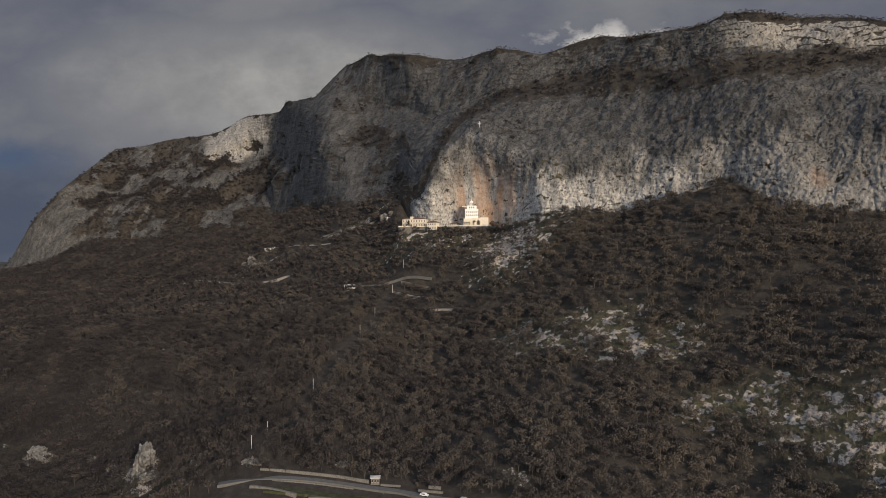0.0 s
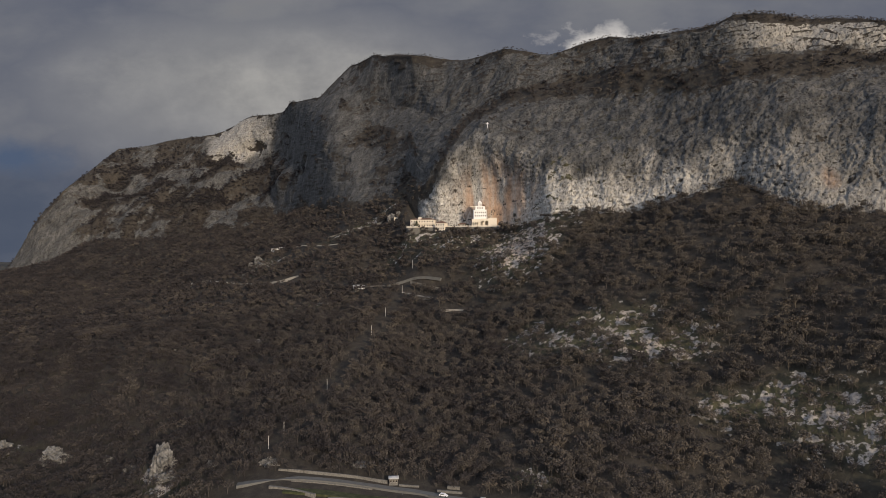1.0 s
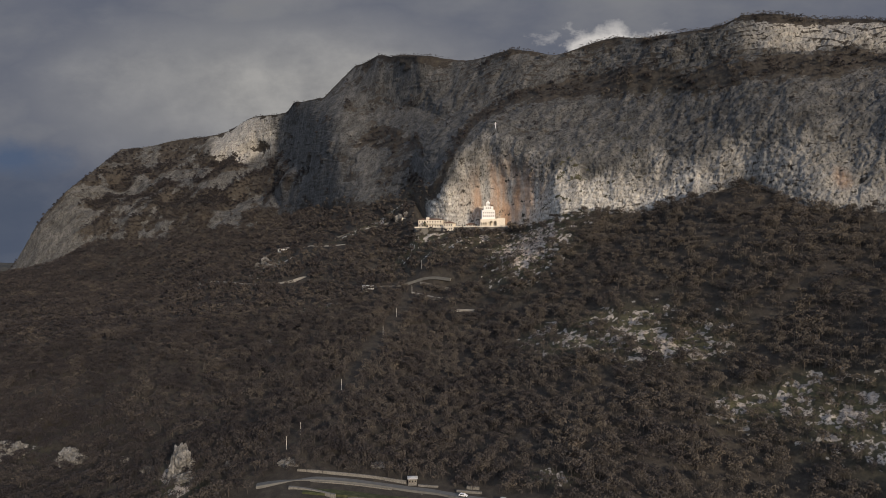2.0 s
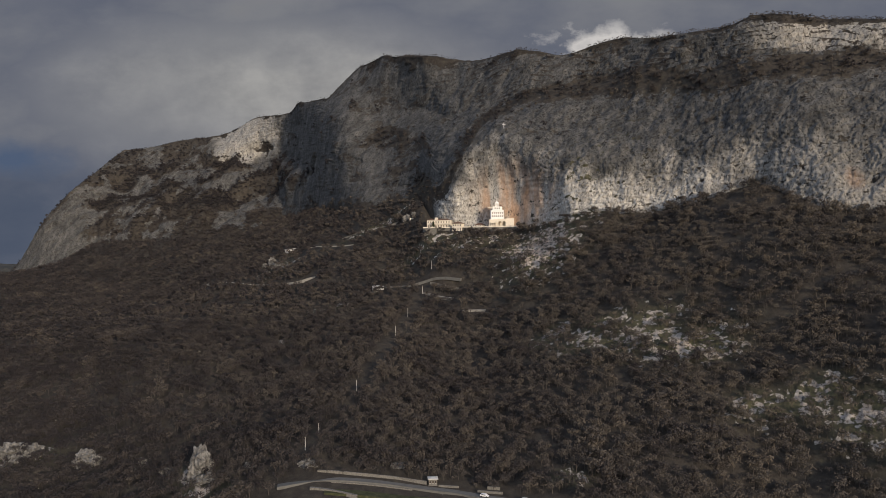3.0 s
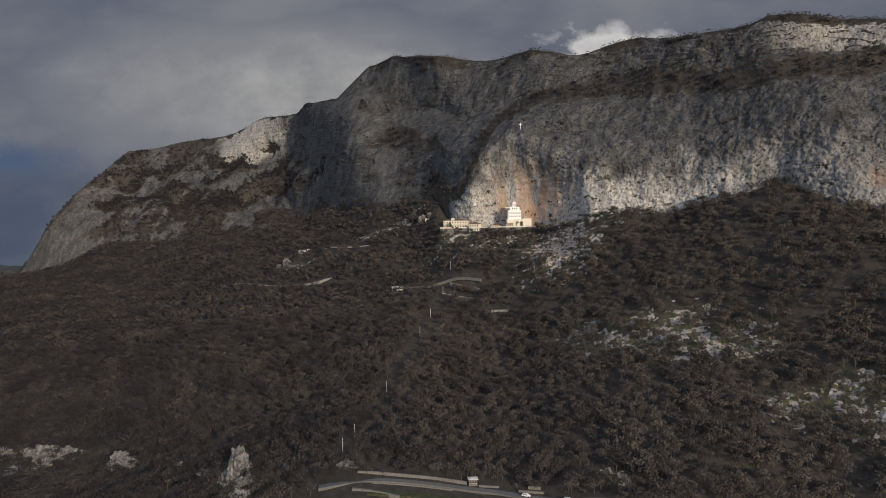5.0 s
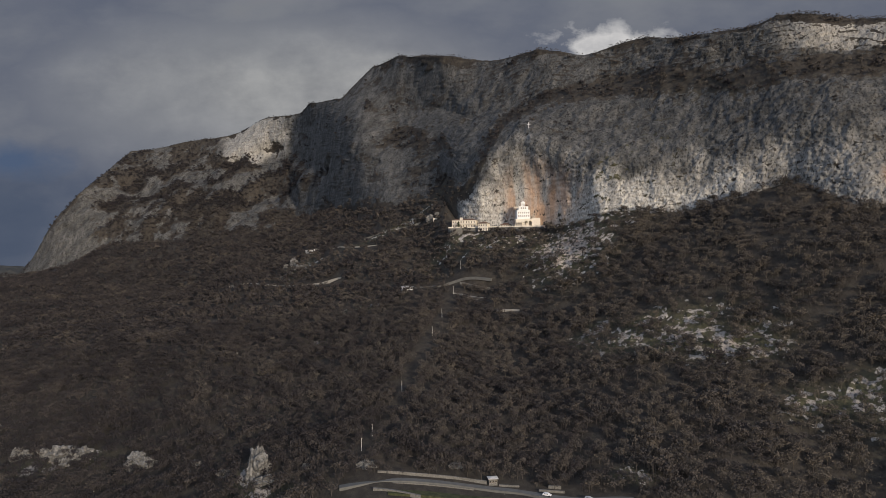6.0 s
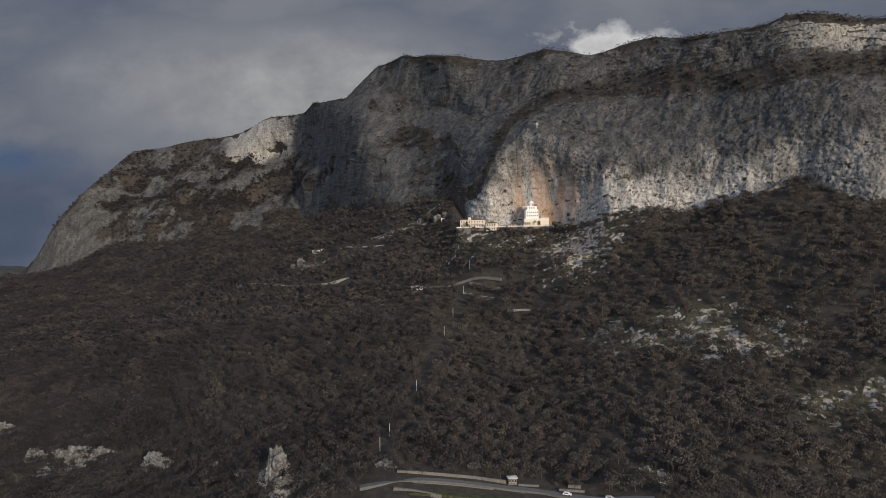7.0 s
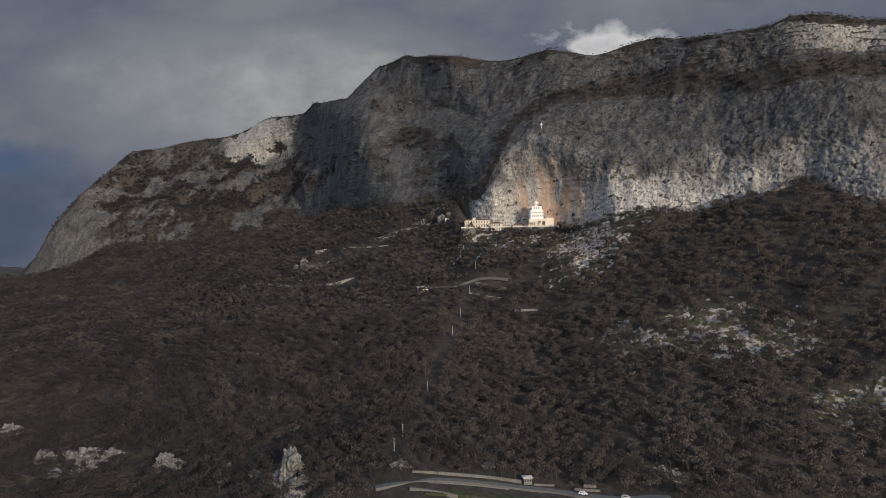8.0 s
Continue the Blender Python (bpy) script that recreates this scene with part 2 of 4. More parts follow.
# bare limestone on the wooded slope: x, y, half width, half depth, strength
OUTCROPS = [(42, 470, 12, 8, 0.7), (68, 446, 22, 10, 0.8), (98, 434, 32, 13, 0.9), (124, 416, 28, 14, 0.9), (140, 403, 16, 10, 0.8), (140, 356, 14, 12, 0.8), (166, 350, 22, 12, 0.85), (183, 328, 22, 16, 0.75),
            (202, 306, 26, 20, 0.8), (62, 585, 30, 34, 1.3), (40, 600, 16, 20, 1.0), (110, 600, 60, 30, 0.55), (-218, 768, 17, 24, 0.75), (-160, 350, 8, 9, 0.8)]
OUTCROPS += [(55, 478, 18, 8, 0.7), (85, 460, 24, 8, 0.7), (112, 448, 24, 9, 0.65), (30, 327, 6, 4, 0.8), (38, 321, 7, 4, 0.8), (-286, 399, 26, 10, 0.7), (-155, 536, 20, 5, 0.8), (-125, 600, 22, 8, 0.6), (10, 640, 40, 14, 0.6), (-30, 668, 40, 10, 0.6), (-150, 334, 16, 5, 0.7), (-105, 763, 42, 6, 0.75)]


def smooth(a, lo, hi):
    q = np.clip((a - lo) / (hi - lo), 0, 1)
    return q * q * (3 - 2 * q)


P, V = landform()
VV = V[:, None] + 0 * K[None, :]
KK = K[None, :] + 0 * V[:, None]
# the brow of the cliff rolls over without a crease
pad = np.pad(P, ((16, 16), (0, 0), (0, 0)), mode="edge")
eased = np.mean([pad[i:i + P.shape[0]] for i in range(0, 33, 2)], axis=0)
ease = (np.exp(-((VV - 6) / 0.3) ** 2) * smooth(KK, -0.03, 0.03))[..., None]
P = P * (1 - ease) + eased * ease
# where there is rock: the two rises with ragged edges, and the outcrops
ragged = fbm(P / 38.0 + 70, 4, 0.6)
patchy = fbm(P / 26.0, 4, 0.6)
tufts = fbm(P * np.array((1 / 9.0, 1 / 9.0, 1 / 5.0)) + 40, 3, 0.6)
VW = VV + 0.16 * ragged
steep = smooth(VV, 4.97, 5.03) * (1 - smooth(VV, 7.93, 8.0))      # everything above the foot of the cliffs
KW = KK + 0.016 * ragged - 0.045 * np.exp(-((VW - 5.6) / 0.35) ** 2)
shoulder = smooth(KW, -0.285, -0.247) * (1 - smooth(KK, -0.052, -0.046))
far_ridge = 1 - smooth(KW, -0.285, -0.247)
right = smooth(KK, -0.05, -0.04)
bare = np.zeros_like(VV)
for ox, oy, rx, ry, s in OUTCROPS:
    bare = np.maximum(bare, s * np.exp(-(((P[..., 0] - ox) / rx) ** 2 + ((P[..., 1] - oy) / ry) ** 2)))
# woods and scrub above the foot
ledge = np.interp(KK, (-0.08, -0.055, 0.014, 0.073, 0.2, 0.31, 0.437, 0.66), (5.1, 5.35, 6.4, 6.95, 6.92, 6.85, 6.76, 6.93))
band = np.exp(-((VW - ledge) / 0.2) ** 2) * smooth(KK, -0.085, -0.05)              # wooded gully and ledge across the right
scrub = smooth(VW, 5.95, 6.15) * (1 - smooth(VW, 6.6, 6.9)) * right
hollow = far_ridge * smooth(KK + 0.03 * ragged, -0.60, -0.50) * (1 - smooth(VW, 6.35, 6.85))      # dark wooded hollow of the far ridge
nook = shoulder * (np.exp(-((VW - 6.25) / 0.17) ** 2) * smooth(KK, -0.2, -0.12) + (1 - smooth(VW, 5.0, 5.16)) + 0.9 * smooth(KK, -0.1, -0.055) * (1 - smooth(VW, 5.5, 5.85)))
thicket = 0.7 * smooth(VW, 6.95, 7.15) * smooth(KK, -0.01, 0.03) * (1 - smooth(KK, 0.38, 0.43)) * smooth(patchy, -0.1, 0.3)
wooded = np.clip(smooth(ragged, -0.05, 0.3) + smooth(KK, 0.30, 0.36) * (1 - smooth(KK, 0.58, 0.62)) + smooth(KK, -0.12, -0.10) * (1 - smooth(KK, -0.01, 0.0)), 0, 1)
cap = smooth(VW, 7.78, 7.9) * wooded
GROWTH = np.clip(band * 1.15 + 0.5 * scrub * smooth(patchy, -0.2, 0.35) + hollow * (1.05 - 0.75 * smooth(fbm(P / 60.0 + 90, 4, 0.6), -0.1, 0.35)) + nook + cap + thicket + 0.75 * shoulder * smooth(fbm(P * np.array((1 / 45.0, 1 / 45.0, 1 / 16.0)) + 60, 4, 0.6), 0.12, 0.42) + 0.95 * far_ridge * smooth(VW, 6.2, 6.5) * (1 - smooth(KK, -0.37, -0.345)) * smooth(ragged + 0.6 * patchy, -0.35, 0.1), 0, 1.1)
# weathered grey and cloud shade put into the colour; sunlit lower cliff left pale
SHADE_GREY = np.clip(1 - right * (0.92 - 0.92 * smooth(VW + 0.3 * patchy, 5.2, 6.1)) * (1 - 0.55 * smooth(KW, 0.24, 0.42)) - 0.5 * smooth(KW, 0.36, 0.48) * smooth(VW, 7.0, 7.3) - 0.62 * far_ridge * smooth(KW, -0.37, -0.335) * smooth(VW, 6.1, 6.4), 0, 1)
SHADE_GREY = np.where(VV > 4.98, SHADE_GREY, np.where(P[..., 1] > 540, 0.15, 0.35))
strata = np.abs(np.mod(P[..., 2] / 6.5 + 0.9 * lumps(P / 30.0) + 1.4 * lumps(P / 90.0), 1.0) - 0.35)
shelves = smooth(strata, 0.36, 0.5) * smooth(VW, 6.6, 6.9) * right * smooth(patchy + 0.3 * tufts, -0.35, 0.05)
open_rock = (1 - 0.65 * shelves) * steep * np.clip(1.25 - 1.1 * GROWTH + 0.35 * patchy * (GROWTH > 0.1), 0, 1)
ROCK = open_rock * (0.97 - 0.55 * smooth(tufts, 0.2, 0.6)) + (1 - steep) * np.clip((bare * 0.62 + 0.6 * tufts + 0.5 * fbm(P / 3.6 + 21, 2)) * (bare > 0.12), 0, 0.85)
OCHRE = np.exp(-(((P[..., 0] - 41) / 33) ** 2 + ((P[..., 2] - 182) / 35) ** 2) ** 2) * (P[..., 1] < 760) * (P[..., 1] > 560) * smooth(fbm(P * np.array((1 / 14.0, 1 / 14.0, 1 / 50.0)), 3), -0.5, 0.2)
OCHRE = OCHRE + 0.3 * bare * (VV < 4.95) + 0.6 * np.exp(-(((P[..., 0] - 264) / 5) ** 2 + ((P[..., 2] - 180) / 8) ** 2) ** 2)


def normals(p):
    n = np.cross(np.gradient(p, axis=1), np.gradient(p, axis=0))
    n /= np.linalg.norm(n, axis=-1, keepdims=True) + 1e-9
    return n


N = normals(P)
upper = smooth(VV, 6.85, 7.1)
flutes = P * np.array((1 / 22.0, 1 / 22.0, 1 / 85.0))
shift_rock = 4.5 * fbm(P / 75.0 + 3.7, 2) + 2.4 * (0.5 - np.abs(fbm(flutes + 5, 2))) + 1.3 * fbm(P * np.array((1 / 12.0, 1 / 12.0, 1 / 18.0)) + 9, 3, 0.6) - 0.8 * np.clip(0.12 - np.abs(lumps(P * np.array((1 / 9.0, 1 / 9.0, 1 / 34.0)) + 31)), 0, 1) / 0.12 - 0.5 * np.clip(0.12 - np.abs(lumps(P * np.array((1 / 14.0, 1 / 14.0, 1 / 4.5)) + 77)), 0, 1) / 0.12 + 0.9 * lumps(P / 2.4)
shift_rock = shift_rock + 2.6 * strata * (0.35 + 1.5 * upper * smooth(KK, 0.1, 0.4))
cave = np.exp(-(((P[..., 0] - 34) / 34) ** 2 + ((P[..., 2] - 165) / 46) ** 2) ** 2) * right
shift_rock = shift_rock * (1 - 0.45 * shoulder) * (1 - 0.7 * cave) - 2.0 * cave
shift_soil = 4 * fbm(P / 75.0, 2) + 0.9 * fbm(P / 14.0, 2)
shift_out = 1.8 * np.abs(fbm(P / 7.0 + 3, 3, 0.6)) + 0.5 * lumps(P / 2.2)
terrace = np.exp(-((P[..., 0] / 55) ** 2) ** 2) * np.exp(-((VV - 5.0) / 0.10) ** 2)
calm = 1 - 0.55 * smooth(VV, 7.5, 8.0)
SHIFT = steep * (1 - terrace) * calm * (shift_rock * (1 - 0.6 * np.clip(GROWTH, 0, 1)) + 2.0 * np.clip(GROWTH, 0, 1) * shift_soil * 0.6) + (1 - steep) * (shift_soil + shift_out * np.clip(bare * 1.3, 0, 1)) * (1 - terrace)
SHIFT += 20 * hollow * smooth(VV, 4.95, 5.3) * fbm(P / 105.0 + 12, 3, 0.55) * (1 - terrace)
SHIFT *= 1 - np.exp(-(((P[..., 0] + 35) / 80) ** 4 + ((P[..., 1] - 325) / 30) ** 4)) * (VV < 3)      # the level road bench
SHIFT[V < 2] *= 0.3
P = P + N * SHIFT[..., None]
N = normals(P)


def sheet(name, r0, r1, c0, c1, label):
    """One stretch of the landform as a mesh of its own."""
    p, rock, oc = P[r0:r1, c0:c1], ROCK[r0:r1, c0:c1], OCHRE[r0:r1, c0:c1]
    nr, nc = rock.shape
    ids = np.arange(nr * nc).reshape(nr, nc)
    q = np.stack([ids[:-1, :-1], ids[:-1, 1:], ids[1:, 1:], ids[1:, :-1]], -1).reshape(-1, 4)
    ob = solid_mesh(name, p.reshape(-1, 3), q, LAND, {"rock": rock.ravel(), "ochre": oc.ravel(), "shade_grey": SHADE_GREY[r0:r1, c0:c1].ravel(), "grass": np.clip(bare[r0:r1, c0:c1] * 1.2, 0, 1).ravel()})
    return tagged(ob, label, "mountain" if "hill" not in name else "hillside", kind="structure")


def solid_mesh(name, verts, faces, mat, floats=None, parent=None):
    me = bpy.data.meshes.new(name)
    nf, sides = faces.shape
    me.vertices.add(len(verts))
    me.vertices.foreach_set("co", np.ascontiguousarray(verts, np.float32).ravel())
    me.loops.add(nf * sides)
    me.loops.foreach_set("vertex_index", faces.astype(np.int32).ravel())
    me.polygons.add(nf)
    me.polygons.foreach_set("loop_start", np.arange(nf, dtype=np.int32) * sides)
    for key, vals in (floats or {}).items():
        a = me.attributes.new(key, "FLOAT", "POINT")
        a.data.foreach_set("value", np.ascontiguousarray(vals, np.float32))
    me.update(calc_edges=True)
    me.materials.append(mat)
    ob = new(name, me)
    ob.parent = parent
    return ob


def col(k):
    return int(np.searchsorted(K, k))


r_foot, r_brow = sum(STEPS[:5]), sum(STEPS[:6])
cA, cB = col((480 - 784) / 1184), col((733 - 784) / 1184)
END = len(K)
sheet("hillside", 0, r_foot + 1, 0, END, "wooded brown hillside with outcrops of pale limestone")
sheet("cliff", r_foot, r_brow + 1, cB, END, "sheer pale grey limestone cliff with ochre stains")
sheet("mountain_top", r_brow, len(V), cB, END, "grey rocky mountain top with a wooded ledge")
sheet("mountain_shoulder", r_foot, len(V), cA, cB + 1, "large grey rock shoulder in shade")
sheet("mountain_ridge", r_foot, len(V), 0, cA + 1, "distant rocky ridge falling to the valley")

me = bpy.data.meshes.new("ground")
bm = bmesh.new()
bmesh.ops.create_grid(bm, x_segments=40, y_segments=40, size=4700)
bm.to_mesh(me)
me.materials.append(speckled("valley_soil", ((0.05, 0.045, 0.03), (0.08, 0.075, 0.045), (0.12, 0.10, 0.07)), 60, 0.95, 1.0))
tagged(new("ground", me), "flat dark valley floor with fields", "ground", kind="structure").location.z = -8


# ---- woods ----
def tree_kit(rng, sprays, height=7.5, width=6.0, limbs=6, size=(0.3, 0.6)):
    """A bare winter tree: tapered trunk, limbs, and sprays of fine twigs that close into a rounded crown. Triangles only."""
    vs, fs = [], []

    def spike(a, b, r):
        a, b = np.array(a), np.array(b)
        s = np.cross(b - a, rng.normal(size=3))
        s *= r / (np.linalg.norm(s) + 1e-9)
        n = len(vs)
        vs.extend([a + s, a - s, b])
        fs.append((n, n + 1, n + 2))

    for a in range(3):
        n = len(vs)
        c, s, c2, s2 = (f(2 * math.pi * (a + q) / 3) * 0.2 for q in (0, 1) for f in (math.cos, math.sin))
        vs.extend([np.array((c, s, -1.2)), np.array((c2, s2, -1.2)), np.array((0, 0, height * 0.8))])
        fs.append((n, n + 1, n + 2))
    lobes = []
    for i in range(limbs):
        az, up = 2 * math.pi * (i + rng.uniform(0, 0.8)) / limbs, rng.uniform(0.25, 1.0)
        reach = width * 0.30 * math.sqrt(max(0.05, 1 - (up * 1.1 - 0.3) ** 2)) * rng.uniform(0.7, 1.1)
        tip = np.array((math.cos(az) * reach, math.sin(az) * reach, height * (0.34 + 0.44 * up)))
        spike((0, 0, height * 0.3 * rng.uniform(0.6, 1.3)), tip * 1.08, 0.1)
        lobes.append(tip)
    for i in range(sprays):
        h = lobes[rng.randint(len(lobes))]
        d = rng.normal(size=3)
        d[2] = abs(d[2]) * 0.9 - 0.15
        d /= np.linalg.norm(d)
        c = h + d * width * 0.24 * rng.uniform(0.6, 1.12) * np.array((1, 1, 0.85))
        n = d + rng.normal(size=3) * 0.6
        t1 = np.cross(n, rng.normal(size=3))
        t1 /= np.linalg.norm(t1) + 1e-9
        t2 = np.cross(n / np.linalg.norm(n), t1)
        r = rng.uniform(*size)
        k = len(vs)
        vs.extend([c + t1 * r * 1.5, c - t1 * r * 0.6 + t2 * r * rng.uniform(0.5, 1.1), c - t1 * r * 0.6 - t2 * r * rng.uniform(0.5, 1.1)])
        fs.append((k, k + 1, k + 2))
    return np.array(vs), np.array(fs)


def woods(name, label, where, chance, kits, seed, size=(0.7, 1.25), mat=TWIG, wall=0.0):
    """Trees strewn over the sheet where the mask allows, as one mesh."""
    rng = np.random.RandomState(seed)
    area = np.linalg.norm(np.cross(np.gradient(P, axis=1), np.gradient(P, axis=0)), axis=-1)
    level = area * np.clip(np.abs(N[..., 2]) + wall, 0.0, 1.0)
    prob = np.clip(where, 0, 3) * level * chance
    pick = np.argwhere(rng.rand(*prob.shape) < prob)
    allv, allf, shade = [], [], []
    count = 0
    group = rng.randint(len(kits), size=len(pick))
    for g, (kv, kf) in enumerate(kits):
        at = pick[group == g]
        if not len(at):
            continue
        n = len(at)
        i0, j0 = np.clip(at[:, 0], 1, P.shape[0] - 2), np.clip(at[:, 1], 1, P.shape[1] - 2)
        u, w = rng.uniform(-0.5, 0.5, (n, 1)), rng.uniform(-0.5, 0.5, (n, 1))
        base = P[i0, j0] + u * (P[i0 + 1, j0] - P[i0 - 1, j0]) / 2 + w * (P[i0, j0 + 1] - P[i0, j0 - 1]) / 2
        sc = rng.uniform(*size, size=n) * (1 + 0.35 * lumps(base / 30.0))
        an = rng.uniform(0, 2 * math.pi, n)
        c, s = np.cos(an), np.sin(an)
        x = kv[None, :, 0] * c[:, None] - kv[None, :, 1] * s[:, None]
        y = kv[None, :, 0] * s[:, None] + kv[None, :, 1] * c[:, None]
        v = np.stack([x, y, kv[None, :, 2] + 0 * x], -1) * sc[:, None, None] + base[:, None, :]
        allv.append(v.reshape(-1, 3))
        allf.append((kf[None] + (np.arange(n) * len(kv))[:, None, None] + count).reshape(-1, 3))
        # left woods darkened in place of cloud shade; high trees toned down too
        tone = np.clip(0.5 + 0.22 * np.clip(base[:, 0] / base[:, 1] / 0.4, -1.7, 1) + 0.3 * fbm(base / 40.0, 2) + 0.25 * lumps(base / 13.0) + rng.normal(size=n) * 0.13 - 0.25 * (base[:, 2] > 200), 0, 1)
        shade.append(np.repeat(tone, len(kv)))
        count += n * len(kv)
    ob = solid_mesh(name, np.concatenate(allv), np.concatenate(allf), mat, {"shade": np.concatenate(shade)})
    return tagged(ob, label, "woods", kind="stuff")



# ---- roads, clearings ----


def ground_z(x, y):
    """Height of the hillside at a place."""
    c = int(np.clip(np.searchsorted(K, x / y), 1, len(K) - 2))
    return float(np.interp(y, P[: r_foot + 1, c, 1], P[: r_foot + 1, c, 2]))


def seg_dist(px, py, ax, ay, bx, by):
    dx, dy = bx - ax, by - ay
    q = np.clip(((px - ax) * dx + (py - ay) * dy) / (dx * dx + dy * dy), 0, 1)
    return np.hypot(px - ax - q * dx, py - ay - q * dy)


# centre lines: width in metres, then x, y
LANES = {
    "valley_road": (4.5, [(-110, 326), (-96, 328), (-84, 330.5), (-70, 332.5), (-54, 332), (-39, 329.5), (-29, 327.5), (-19, 325), (-12, 320.5), (-2, 317), (8, 313.5), (30, 309)]),
    "hairpin_road": (5.0, [(-284, 732), (-258, 724), (-234, 716), (-196, 702), (-156, 687)]),
    "upper_road": (3.2, [(-182, 788), (-151, 760), (-124, 739)]),
    "middle_road": (4.5, [(-87, 622), (-64, 617), (-38, 610), (-10, 593)]),
    "lower_lane": (4.0, [(-44, 592), (-18, 575)]),
    "forest_lane": (3.5, [(-10, 549), (8, 541)]),
    "scree_path": (4.0, [(-205, 749), (-194, 758), (-185, 768)]),
}
PX, PY = P[..., 0], P[..., 1]
clear = np.ones_like(VV)
for wide, pts in LANES.values():
    for (ax, ay), (bx, by) in zip(pts, pts[1:]):
        front = 4.0 if ay < 400 else 6.0 if ay > 640 else 3.5            # no tall trees just below the roads
        clear *= np.minimum(smooth(seg_dist(PX, PY, ax, ay, bx, by), wide * 0.7, wide * 0.7 + 2), smooth(seg_dist(PX, PY, ax, ay - front, bx, by - front), wide * 0.5, wide * 0.5 + 2))
cut = np.abs(PX - (-102 + 0.244 * (PY - 355)))
clear *= np.where((PY > 350) & (PY < 640), smooth(cut, np.where(PY > 430, 5.0, 2.5), np.where(PY > 430, 6.0, 4.0)), 1)
clear *= 1 - ((PX > -96) & (PX < -16) & (PY > 306) & (PY < 335))
clear *= 1 - ((PX > -47) & (PX < 49) & (PY > np.interp(PX, (-46, -17, 20, 47), (688, 681, 661, 656)) - 2) & (VV < 5.3))

# ---- more woods ----
rng = np.random.RandomState(3)
KITS = [tree_kit(rng, 92, rng.uniform(5.5, 8.0), rng.uniform(5.5, 7.5), 8, (0.2, 0.5)) for i in range(7)]
FAR_KITS = [tree_kit(rng, 34, rng.uniform(5.5, 7.5), rng.uniform(5.5, 7), 5, (0.5, 0.85)) for i in range(5)]
BUSHES = [tree_kit(rng, 16, 1.9, 3.2, 3, (0.25, 0.5)) for i in range(4)]
visible = (KK > -0.86) & (KK < 0.70)
soft = (1 - 0.93 * smooth(ROCK, 0.2, 0.45)) * clear
clump = 0.9 + 0.3 * patchy
slope = ((VV > 1.88) | ((VV > 1.1) & (KK < -0.4))) & (VV < 4.985) & visible
near_by = PY < 600
woods("woods", "leafless brown winter woods on the lower slope", slope * near_by * soft * clump, 0.062, KITS, 11)
woods("woods", "leafless brown winter woods below the cliffs", slope * ~near_by * soft * clump, 0.046, FAR_KITS, 12)
hem = (PX > -50) & (PX < 52) & (PY < np.interp(PX, (-46, -17, 20, 47), (688, 681, 661, 656)) - 1) & (PY > np.interp(PX, (-46, -17, 20, 47), (688, 681, 661, 656)) - 11)
woods("scrub", "bushes growing along the terrace wall", hem * (0.4 + 0.6 * smooth(tufts, -0.2, 0.3)), 0.12, BUSHES, 17, (0.7, 1.4))
woods("scrub", "low brown undergrowth between the bare trees", slope * soft * (KK > -0.12) * (PY < 640), 0.02, BUSHES, 18, (0.6, 1.3))
rocky = np.clip(bare * 1.3, 0, 1) * (VV < 4.98) * clear
woods("scrub", "low dry scrub among the limestone outcrops", rocky * visible, 0.05, BUSHES, 16, (0.35, 0.95), wall=0.3)
high = (VV > 5.0) & (VV < 7.85) & visible
woods("woods", "dark leafless woods on the mountain ledges", high * np.clip(GROWTH, 0, 1) ** 1.5 * (1 - 0.8 * smooth(ROCK, 0.3, 0.6)) * (1 + 1.6 * hollow), 0.024, FAR_KITS, 13, (0.6, 1.1), wall=0.25)
rim = (VV > 7.82) & (VV < 8.03) & visible
woods("woods", "thin leafless woods along the mountain crest", rim * (0.06 + 0.94 * wooded), 0.17, BUSHES, 14, (0.5, 1.0), wall=0.3)
woods("scrub", "low dark scrub in the clefts of the cliffs", (VV > 4.9) & (VV < 7.9) & visible & (tufts > -0.05), np.where(PY < 1000, 0.035, 0.025), BUSHES, 15, (0.25, 0.75), wall=0.5)

# ---- sky backdrop and far hills ----
me = bpy.data.meshes.new("backdrop")
bm = bmesh.new()
for x, z in ((-2300, -100), (2300, -100), (2300, 1700), (-2300, 1700)):
    bm.verts.new((x, 0, z))
bm.faces.new(bm.verts)
bm.to_mesh(me)
me.materials.append(cloud_material())
tagged(new("backdrop", me), "grey cloud bank with pale sunlit heaps", "sky", kind="structure").location.y = 2400


# ---- kit for built things ----
PLASTER = plain("white_plaster", (0.80, 0.79, 0.76), 0.85, 0.08, 2.0)
CREAM = plain("cream_plaster", (0.66, 0.60, 0.50), 0.85, 0.12, 2.0)
STONE = plain("wall_stone", (0.15, 0.143, 0.128), 0.95, 0.4, 0.9)
ROOF = plain("brown_tiles", (0.15, 0.095, 0.07), 0.8, 0.3, 0.6)
SLATE = plain("dark_sheet", (0.06, 0.06, 0.065), 0.5, 0.2, 1.0)
GLASS = plain("dark_glass", (0.025, 0.028, 0.032), 0.12, 0.2, 3.0)
WOOD = plain("brown_wood", (0.12, 0.08, 0.05), 0.7, 0.3, 0.4)
TARMAC = plain("pale_tarmac", (0.12, 0.118, 0.11), 0.9, 0.2, 3.0)
GRAVEL = plain("gravel", (0.27, 0.255, 0.225), 0.95, 0.3, 0.7)
GRASS = speckled("winter_grass", ((0.025, 0.030, 0.014), (0.045, 0.050, 0.024), (0.08, 0.078, 0.042)), 2.5, 0.95, 0.15)
CONCRETE = plain("pale_concrete", (0.50, 0.49, 0.46), 0.9, 0.15, 0.8)
STEEL = plain("white_steel", (0.70, 0.70, 0.70), 0.5, 0.1, 1.0)
PAINT = plain("white_paint", (0.75, 0.75, 0.75), 0.3, 0.05, 2.0)
